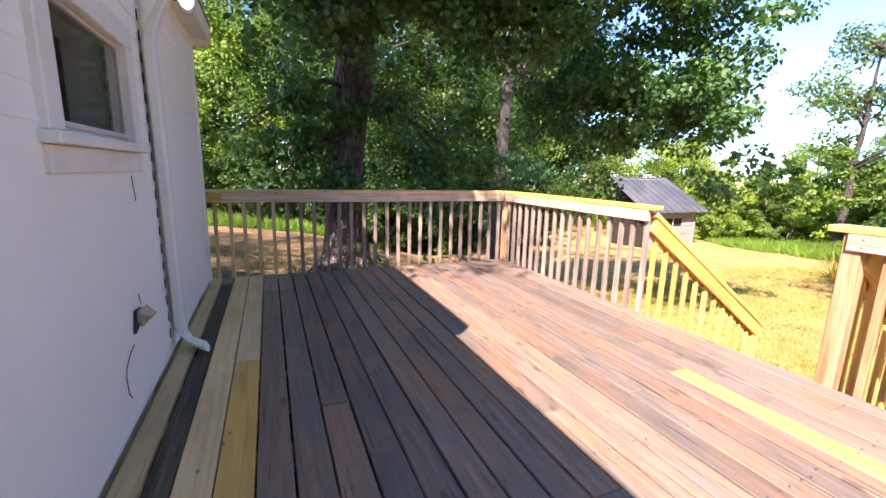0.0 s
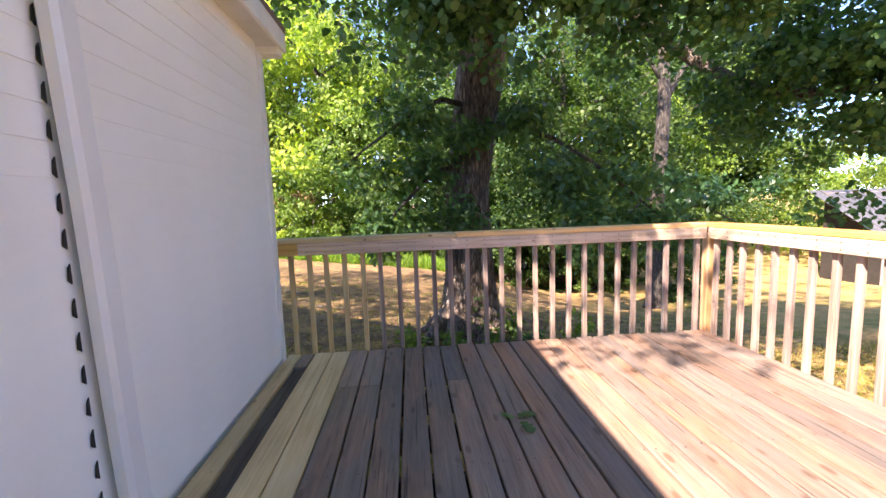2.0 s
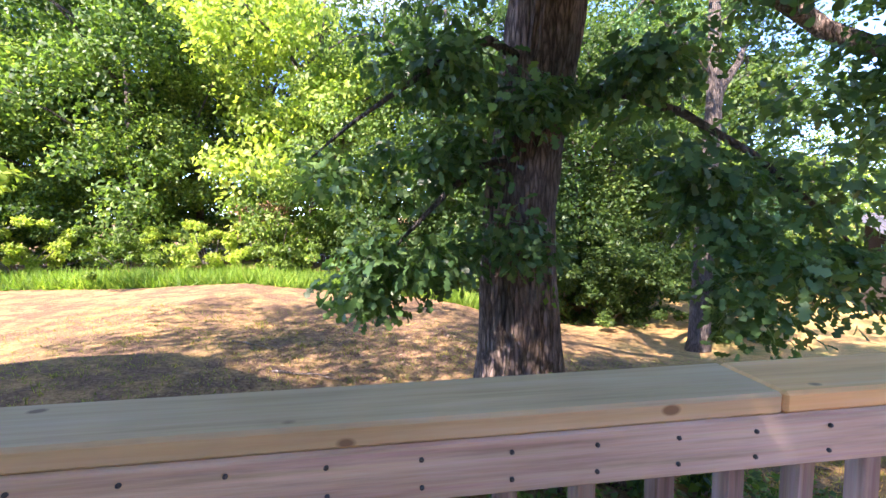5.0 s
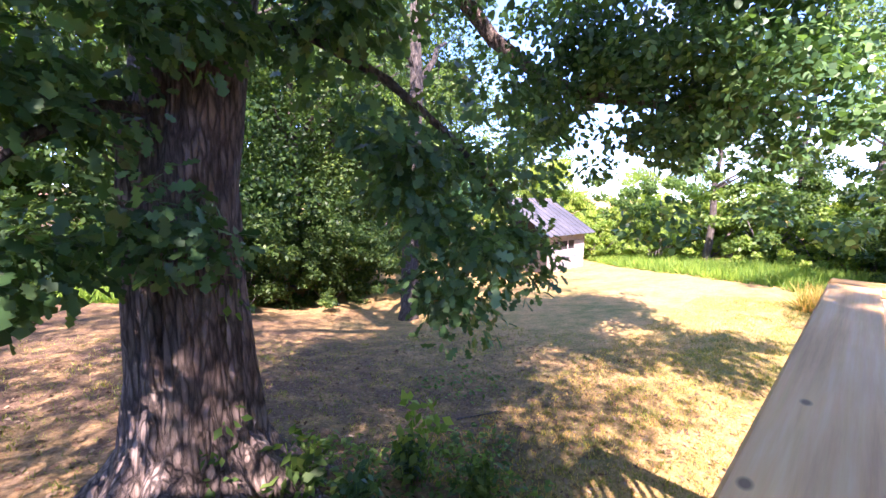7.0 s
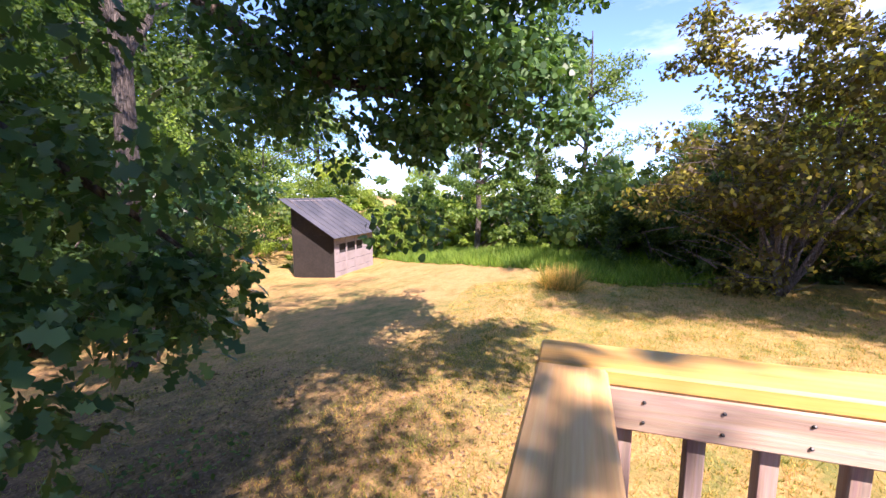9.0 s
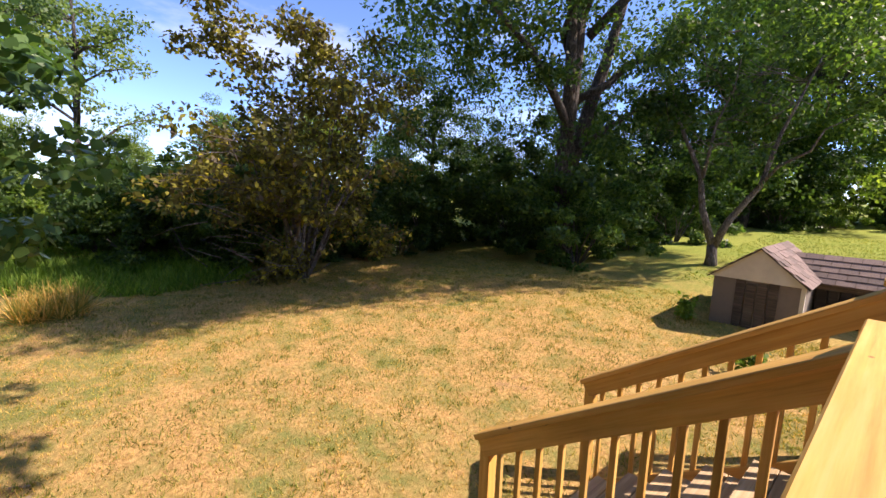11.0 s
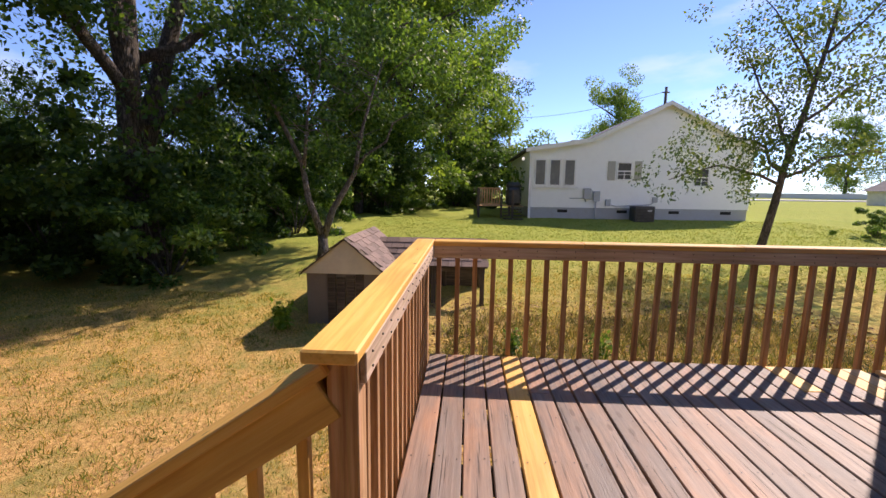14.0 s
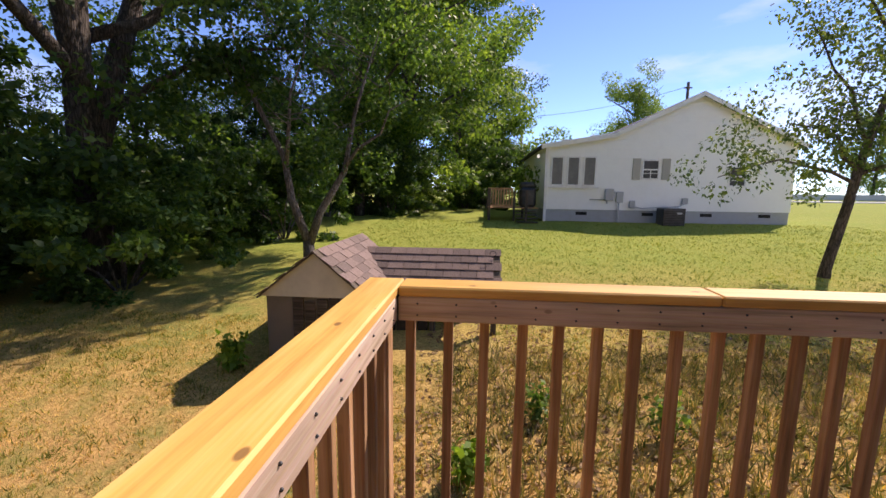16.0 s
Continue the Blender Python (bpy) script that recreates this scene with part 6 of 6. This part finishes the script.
def build_fork_tree():
    rng = np.random.default_rng(12)
    x, y = 6.8, -9.1
    z = south_z(x, y)
    limbs = [
        ([(x, y, z - 0.2), (x, y, z + 0.25), (x + 0.02, y, z + 0.6)], [0.2, 0.14, 0.13], 10),
        ([(x, y, z + 0.5), (x + 0.35, y + 0.1, z + 1.6), (x + 0.5, y + 0.1, z + 2.6), (x + 1.2, y + 0.3, z + 4.2), (x + 1.6, y + 0.2, z + 5.6)], [0.11, 0.09, 0.075, 0.05, 0.015], 9),
        ([(x, y, z + 0.5), (x - 0.3, y, z + 1.3), (x - 0.9, y - 0.1, z + 2.3), (x - 1.2, y, z + 3.6), (x - 1.8, y, z + 5.4)], [0.11, 0.09, 0.07, 0.045, 0.012], 9),
        (bent((x + 0.45, y + 0.1, z + 2.4), (x - 0.2, y + 0.3, z + 5.6), 5, 0.1, rng), taper(0.055, 0.01, 5), 7),
        (bent((x - 0.9, y, z + 2.3), (x - 2.6, y + 0.3, z + 3.9), 5, 0.1, rng), taper(0.05, 0.01, 5), 7),
    ]
    for i in range(70):
        a = rng.uniform(0, 6.28)
        b = np.array([x + rng.normal() * 0.9, y + rng.normal() * 0.5, z + rng.uniform(3.2, 5.4)])
        limbs.append((bent(b, b + np.array([math.cos(a) * 0.9, math.sin(a) * 0.7, rng.uniform(0.0, 0.7)]), 4, -0.05, rng), taper(0.016, 0.005, 4), 4))
    cl = ellipsoid_clusters(rng, 26, (x - 0.2, y, z + 5.4), (3.0, 2.2, 1.6), 0.45, 0.2)
    cl += ellipsoid_clusters(rng, 12, (x - 0.6, y - 0.3, z + 2.7), (2.2, 1.2, 0.7), 0.35, 0.1)
    me = crown_mesh("fork_crown", M_LEAFDARK, cl, 44, 0.75, 0.12, PLAIN_OUTLINE, rng, 0.4)
    tree_thing("forked_tree", (x, y, z), "small forked pale-barked tree with thin upper twigs", limbs, M_TWIG, me)


laid_out(build_fork_tree)


def build_lawn_tree():
    rng = np.random.default_rng(14)
    x, y = -5.15, -9.25
    z = south_z(x, y)
    limbs = [
        ([(x, y, z - 0.2), (x - 0.02, y, z + 0.2), (x - 0.28, y, z + 1.6), (x - 0.42, y, z + 2.6), (x - 0.75, y, z + 4.0), (x - 1.15, y, z + 6.0), (x - 1.3, y, z + 7.2)], [0.15, 0.11, 0.095, 0.085, 0.065, 0.045, 0.015], 10),
        (bent((x - 0.4, y, z + 2.4), (x + 1.5, y + 0.5, z + 3.3), 6, 0.25, rng), taper(0.05, 0.01, 6), 7),
        (bent((x - 0.35, y, z + 2.1), (x + 2.6, y + 0.2, z + 2.2), 6, 0.35, rng), taper(0.045, 0.01, 6), 7),
        (bent((x - 0.5, y, z + 2.9), (x + 0.9, y, z + 5.4), 6, 0.15, rng), taper(0.05, 0.01, 6), 7),
        (bent((x - 0.4, y, z + 2.3), (x - 2.6, y + 0.4, z + 2.9), 6, 0.2, rng), taper(0.05, 0.01, 6), 7),
        (bent((x - 0.7, y, z + 3.7), (x - 3.4, y - 0.3, z + 5.2), 6, 0.2, rng), taper(0.045, 0.01, 6), 7),
        (bent((x - 0.9, y, z + 4.6), (x + 0.8, y + 0.3, z + 6.6), 6, 0.2, rng), taper(0.04, 0.01, 6), 7),
        (bent((x - 1.1, y, z + 5.4), (x - 2.9, y + 0.2, z + 6.9), 6, 0.2, rng), taper(0.04, 0.01, 6), 7),
    ]
    cl = []
    for p, _, _ in limbs[1:]:
        for q in p[1:]:
            for _ in range(6):
                cl.append((*(np.array(q) + rng.normal(size=3) * (0.42, 0.5, 0.34)), 0.3))
    cl += ellipsoid_clusters(rng, 64, (x - 0.9, y, z + 5.4), (2.8, 2.4, 2.2), 0.4, 0.1)
    me = crown_mesh("lawn_tree_crown", M_AIRY, cl, 46, 0.72, 0.10, PLAIN_OUTLINE, rng, 1.0)
    tree_thing("lawn_tree", (x, y, z), "thin leaning lawn tree with airy yellow-green leaves", limbs, M_BARK2, me)


laid_out(build_lawn_tree)


def build_dead_shrub():
    rng = np.random.default_rng(55)
    x, y = -3.8, 19.3
    z = ground_z(x, y)
    limbs = [(bent((x, y, z - 0.1), (x + rng.normal() * 0.7, y + rng.normal() * 0.4, z + rng.uniform(1.6, 2.6)), 5, 0.1, rng), taper(0.035, 0.01, 5), 5) for _ in range(9)]
    cl = ellipsoid_clusters(rng, 14, (x, y - 0.2, z + 2.1), (0.9, 0.5, 0.4), 0.25, 0.0)
    tree_thing("dead_shrub", (x, y, z), "dead rust-brown shrub among the green thicket", limbs, M_TWIG, crown_mesh("dead_leaves", M_LITTER, cl, 60, 0.8, 0.1, PLAIN_OUTLINE, rng, 0.5), "shrub")


build_dead_shrub()


def build_feathery_tree(x, y, h, seed):
    rng = np.random.default_rng(seed)
    z = ground_z(x, y)
    limbs = [(bent((x, y, z - 0.3), (x + 0.3, y - 0.2, z + h), 8, 0.0, rng, 0.05), taper(0.2, 0.03, 8), 8)]
    cl = []
    for i in range(15):
        f = rng.uniform(0.35, 0.95)
        a = rng.uniform(0, 6.28)
        L = (1.15 - f) * 3.4 + 0.5
        p0 = np.array([x + 0.3 * f, y - 0.2 * f, z + h * f])
        p = bent(p0, p0 + np.array([L * math.cos(a), L * math.sin(a), L * 0.55]), 5, 0.15, rng)
        limbs.append((p, taper(0.07, 0.015, 5), 6))
        for q in p[2:]:
            for _ in range(3):
                cl.append((*(np.array(q) + rng.normal(size=3) * 0.35), 0.42))
    me = crown_mesh("feathery_crown", M_FEATHER, cl, 44, 0.75, 0.19, PLAIN_OUTLINE, rng, 0.6)
    tree_thing("feathery_tree", (x, y, z), "tall airy pale-green tree standing above the thicket", limbs, M_BARK2, me, "tree", "airy trees behind the thicket")


M_FEATHER = leaf_material("pale feathery leaves", [(0.0, (0.09, 0.15, 0.06)), (0.6, (0.16, 0.24, 0.09)), (1.0, (0.24, 0.33, 0.12))], 0.5, 0.5, 0.5)
build_feathery_tree(26.4, 7.7, 12.5, 51)
build_feathery_tree(27.0, 5.2, 11.5, 52)
build_feathery_tree(24.2, 10.7, 9.2, 53)


def build_bronze_bush():
    rng = np.random.default_rng(15)
    x, y = 14.0, 0.1
    z = south_z(x, y)
    limbs = []
    for i in range(16):
        a = rng.uniform(0, 6.28)
        r = rng.uniform(0.8, 2.3)
        limbs.append((bent((x, y, z - 0.1), (x + r * math.cos(a), y + r * math.sin(a), z + rng.uniform(2.2, 5.4)), 6, 0.2, rng), taper(0.07, 0.01, 6), 6))
    for i in range(70):
        a = rng.uniform(-0.9, 1.5)
        b = np.array([x - rng.uniform(0.4, 1.6), y + rng.uniform(-0.2, 2.6), z + rng.uniform(0.3, 3.6)])
        limbs.append((bent(b, b + np.array([rng.normal() * 0.4, rng.uniform(0.3, 1.3), rng.uniform(-0.4, 0.6)]), 4, 0.05, rng), taper(0.014, 0.004, 4), 4))
    cl = ellipsoid_clusters(rng, 150, (x, y, z + 3.2), (2.5, 2.8, 2.8), 0.5, 0.3)
    cl += [(x + rng.normal() * 0.6, y + rng.normal() * 1.3, z + rng.uniform(4.8, 6.6), 0.38) for _ in range(34)]
    me = crown_mesh("bronze_leaves", M_BRONZE, cl, 115, 0.62, 0.155, PLAIN_OUTLINE, rng, 0.3)
    tree_thing("bronze_shrub", (x, y, z), "large half-bare shrub with bronze and yellow leaves", limbs, M_TWIG, me, "shrub")


laid_out(build_bronze_bush)


# ---- tufts, weeds, litter ----
def blades(name, label, n, area, height, material, rng, width=1.0, keep=None, category="grass"):
    pts = np.column_stack([rng.uniform(area[0], area[1], n), rng.uniform(area[2], area[3], n)])
    if keep is not None:
        pts = np.array([p for p in pts if keep(*p)])
    zz = np.array([ground_z(a, b) for a, b in pts])
    base = np.column_stack([pts, zz - 0.01])
    base = np.repeat(base, 3, axis=0)
    base[:, :2] += rng.normal(size=(len(base), 2)) * 0.02
    ax = rng.normal(size=base.shape) * 0.55 + np.array([0, 0, 1.0])
    nr = rng.normal(size=base.shape)
    me = leaf_data(name, base, ax, nr, height * rng.uniform(0.5, 1.3, len(base)), [(u * width, v) for u, v in BLADE_OUTLINE], 0.3)
    me.materials.append(material)
    return tagged(new(name, me), label, category, kind="stuff")


def off_deck(x, y):
    return not (x < 3.05 and -0.6 < y < 5.3) and not (2.4 < x < 5.5 and -6.4 < y < -4.0)


M_BRUSH = leaf_material("dry brush", [(0.0, (0.09, 0.11, 0.035)), (0.4, (0.20, 0.18, 0.07)), (0.75, (0.34, 0.24, 0.13)), (1.0, (0.46, 0.34, 0.22))], 0.25, 0.8, 0.9)
M_TUFT = leaf_material("green lawn tufts", [(0.0, (0.12, 0.15, 0.03)), (0.5, (0.26, 0.28, 0.06)), (1.0, (0.48, 0.39, 0.12))], 0.35, 0.7, 0.5)
rng_g = np.random.default_rng(40)
blades("lawn_grass", "short dry lawn grass with green tufts", 62000, (3.05, 15.0, -5.5, 8.5), 0.05, M_GRASS, rng_g, 1.6, off_deck)
blades("lawn_grass", "short dry lawn grass with green tufts", 16000, (-3.5, 4.5, -7.5, -0.6), 0.06, M_GRASS, rng_g, 1.6, off_deck)
blades("yard_grass", "sparse shaded grass under the oak", 14000, (-6.0, 9.0, 5.6, 14.0), 0.05, M_TUFT, rng_g, 1.6)


def tufts(name, label, n, area, keep=None):
    """Round green clumps in the dry lawn."""
    r = np.random.default_rng(n)
    c = np.column_stack([r.uniform(area[0], area[1], n), r.uniform(area[2], area[3], n)])
    if keep is not None:
        c = np.array([p for p in c if keep(*p)])
    per = 24
    pts = np.repeat(c, per, axis=0) + r.normal(size=(len(c) * per, 2)) * np.repeat(r.uniform(0.03, 0.13, len(c)), per)[:, None]
    base = np.column_stack([pts, [ground_z(a, b) - 0.01 for a, b in pts]])
    ax = r.normal(size=base.shape) * 0.6 + np.array([0, 0, 1.0])
    me = leaf_data(name, base, ax, r.normal(size=base.shape), 0.062 * r.uniform(0.5, 1.4, len(base)), [(u * 1.5, v) for u, v in BLADE_OUTLINE], 0.3)
    me.materials.append(M_TUFT)
    return tagged(new(name, me), label, "grass", kind="stuff")


M_FARGRASS = leaf_material("mown green grass", [(0.0, (0.10, 0.16, 0.03)), (0.6, (0.24, 0.30, 0.06)), (1.0, (0.50, 0.44, 0.15))], 0.35, 0.7, 0.3)
tufts("lawn_tufts", "green clumps of grass in the dry lawn", 2400, (3.2, 14.5, -5.5, 7.5), off_deck)
tufts("lawn_tufts", "green clumps of grass in the dry lawn", 600, (-3.0, 4.5, -6.5, -0.7), off_deck)
blades("far_lawn_grass", "green mown grass by the white house", 24000, (-13.0, 7.0, -17.6, -6.5), 0.06, M_FARGRASS, rng_g, 2.2)
tufts("lawn_tufts", "green clumps of grass under the oak", 500, (-4.0, 9.0, 6.0, 13.0))
blades("meadow_grass", "tall lush grass along the lawn's edge", 22000, (14.6, 27.0, 1.5, 20.0), 0.42, M_LUSH, rng_g, 0.7, lambda x, y: x > 14.6 + max(0.0, (y - 4.0)) * 0.78 and x < 20.5 + max(0.0, (y - 4.0)) * 0.6)
blades("meadow_grass", "tall lush grass along the lawn's edge", 9000, (-14.0, 3.0, 16.8, 18.6), 0.42, M_LUSH, rng_g, 0.6)
blades("dry_brush", "dry brush and weeds behind the end rail", 3600, (-2.6, 3.0, -4.6, -1.1), 0.17, M_BRUSH, rng_g, 0.8)
blades("ornamental_grass", "clump of pale feathery grass on the lawn", 420, (13.6, 14.5, 5.2, 6.2), 0.62, M_GRASS, rng_g, 0.35)


def litter(name, label, n, area, keep=None):
    r = np.random.default_rng(n)
    pts = np.column_stack([r.uniform(area[0], area[1], n), r.uniform(area[2], area[3], n)])
    if keep is not None:
        pts = np.array([p for p in pts if keep(*p)])
    base = np.column_stack([pts, [ground_z(a, b) + 0.012 for a, b in pts]])
    ax = r.normal(size=base.shape) * np.array([1, 1, 0.25])
    nr = r.normal(size=base.shape) * 0.35 + np.array([0, 0, 1.0])
    me = leaf_data(name, base, ax, nr, r.uniform(0.035, 0.075, len(base)), OAK_OUTLINE, 0.3)
    me.materials.append(M_LITTER)
    return tagged(new(name, me), label, "leaf litter", kind="stuff")


litter("leaf_litter", "fallen brown leaves behind the deck", 7000, (-4.0, 3.4, -5.6, -0.7))
litter("leaf_litter", "fallen brown leaves under the oak", 7500, (-2.5, 8.0, 5.5, 13.0))


def ground_ivy(name, label, patches, seed):
    """Low leafy undergrowth in loose patches; patches are rows of x, y, radius, leaves."""
    r = np.random.default_rng(seed)
    pts = []
    for x, y, rad, n in patches:
        a, d = r.uniform(0, 6.28, n), rad * np.sqrt(r.uniform(0, 1, n))
        for px, py in zip(x + d * np.cos(a), y + d * np.sin(a)):
            pts.append((px, py, ground_z(px, py) + 0.02 + 0.16 * r.random() ** 2))
    base = np.array(pts)
    nr = r.normal(size=base.shape) * 0.45 + np.array([0, 0, 1.0])
    ax = r.normal(size=base.shape) * np.array([1, 1, 0.35])
    me = leaf_data(name, base, ax, nr, r.uniform(0.05, 0.10, len(base)), PLAIN_OUTLINE, 0.2)
    me.materials.append(M_LEAF)
    return tagged(new(name, me), label, "undergrowth", kind="stuff")


ground_ivy("ground_ivy", "low dark ivy and seedlings round the oak's foot", ((2.4, 8.3, 0.5, 260), (2.3, 7.6, 0.4, 150), (3.2, 7.7, 0.5, 190), (3.5, 7.2, 0.35, 90), (1.5, 7.5, 0.35, 200), (0.7, 7.9, 0.4, 220), (3.9, 7.9, 0.4, 160), (5.2, 9.4, 0.7, 160)), 61)


def fallen_stick(p0, p1, r, seed):
    rng = np.random.default_rng(seed)
    a = (p0[0], p0[1], ground_z(*p0) + r)
    b = (p1[0], p1[1], ground_z(*p1) + r)
    mid = bent(a, b, 7, 0.02, rng, 0.10)
    side = bent(mid[3], (mid[3][0] + 0.25, mid[3][1] - 0.18, mid[3][2] + 0.03), 4, 0.01, rng)
    tagged(mesh_object("fallen_stick", joined(tube(mid, taper(r, r * 0.35, 7), 6, 0.2, seed), tube(side, taper(r * 0.5, r * 0.2, 4), 5)), M_TWIG), "dry grey fallen stick lying on the shaded ground", "stick", "fallen sticks")


for i, (p0, p1, r) in enumerate((((-1.45, 10.2), (-0.5, 10.0), 0.018), ((-2.4, 11.4), (-1.7, 11.1), 0.02), ((-0.6, 9.4), (0.1, 9.0), 0.012), ((4.3, 8.6), (4.9, 8.3), 0.012))):
    fallen_stick(p0, p1, r, 70 + i)


def weed(x, y, h, n, seed, label, mat=M_LIME, size=0.13):
    rng = np.random.default_rng(seed)
    z = ground_z(x, y)
    t = thing("weed_plant", (x, y, z), label, "weed")
    stems = []
    cl = []
    for i in range(n):
        a = rng.uniform(0, 6.28)
        r = rng.uniform(0.05, 0.4) * h
        p = bent((x + 0.05 * math.cos(a), y + 0.05 * math.sin(a), z - 0.03), (x + r * math.cos(a), y + r * math.sin(a), z + h * rng.uniform(0.6, 1.0)), 4, 0.03, rng)
        stems.append(tube(p, taper(0.006, 0.002, 4), 4))
        for q in p[1:]:
            cl.append((*q, 0.09))
    part("stem", joined(*stems), M_LUSH, t)
    me = crown_mesh("weed_leaves", mat, cl, 7, 0.6, size, PLAIN_OUTLINE, rng, 0.2)
    c = new("leaves", me)
    c.parent, c.matrix_parent_inverse = t, t.matrix_basis.inverted()


for i, (x, y, h, n, mat, s, lab) in enumerate((
        (2.92, 7.75, 0.75, 6, M_LIME, 0.115, "bright young weed with broad leaves by the oak"),
        (2.25, 7.6, 0.4, 12, M_OAKLEAF, 0.085, "dark ivy-like weed at the oak's foot"),
        (1.55, 7.4, 0.5, 9, M_LEAF, 0.075, "leafy seedling at the oak's foot"),
        (1.0, 7.35, 0.45, 9, M_LEAF, 0.075, "leafy seedling at the oak's foot"),
        (0.45, 7.6, 0.4, 10, M_LEAF, 0.075, "grassy green weed beside the roots"),
        (2.95, 7.9, 0.35, 12, M_OAKLEAF, 0.09, "low dark weed near the oak"),
        (3.2, 7.3, 0.35, 12, M_LEAF, 0.085, "low green weed near the oak"),
        (1.9, 7.9, 0.6, 6, M_LEAF, 0.11, "leafy seedling against the trunk"),
        (5.75, -3.75, 0.45, 8, M_LUSH, 0.12, "green weed beside the small shed"),
        (4.3, -1.9, 0.4, 9, M_LEAF, 0.10, "green weed near the deck corner"),
        (0.9, -2.6, 0.4, 8, M_LEAF, 0.07, "green weed behind the end rail"),
        (2.0, -2.9, 0.35, 8, M_LEAF, 0.07, "green weed behind the end rail"),
        (2.7, -2.0, 0.35, 9, M_LUSH, 0.09, "small green weed behind the end rail"))):
    weed(x, y, h, n, 100 + i, lab, mat, s)


def build_deck_leaf():
    me = leaf_data("fallen_leaf", [(1.02, 4.02, 0.012), (1.0, 4.0, 0.012), (1.03, 3.98, 0.014)], [(1, 0.4, 0.0), (-0.6, 1, 0), (0.3, -1, 0.05)], [(0, 0, 1), (0.1, 0, 1), (0, 0.1, 1)], [0.13, 0.11, 0.12], OAK_OUTLINE, 0.1)
    me.materials.append(M_OAKLEAF)
    tagged(new("fallen_leaf_sprig", me), "green oak leaf sprig lying on the deck boards", "leaf")


build_deck_leaf()
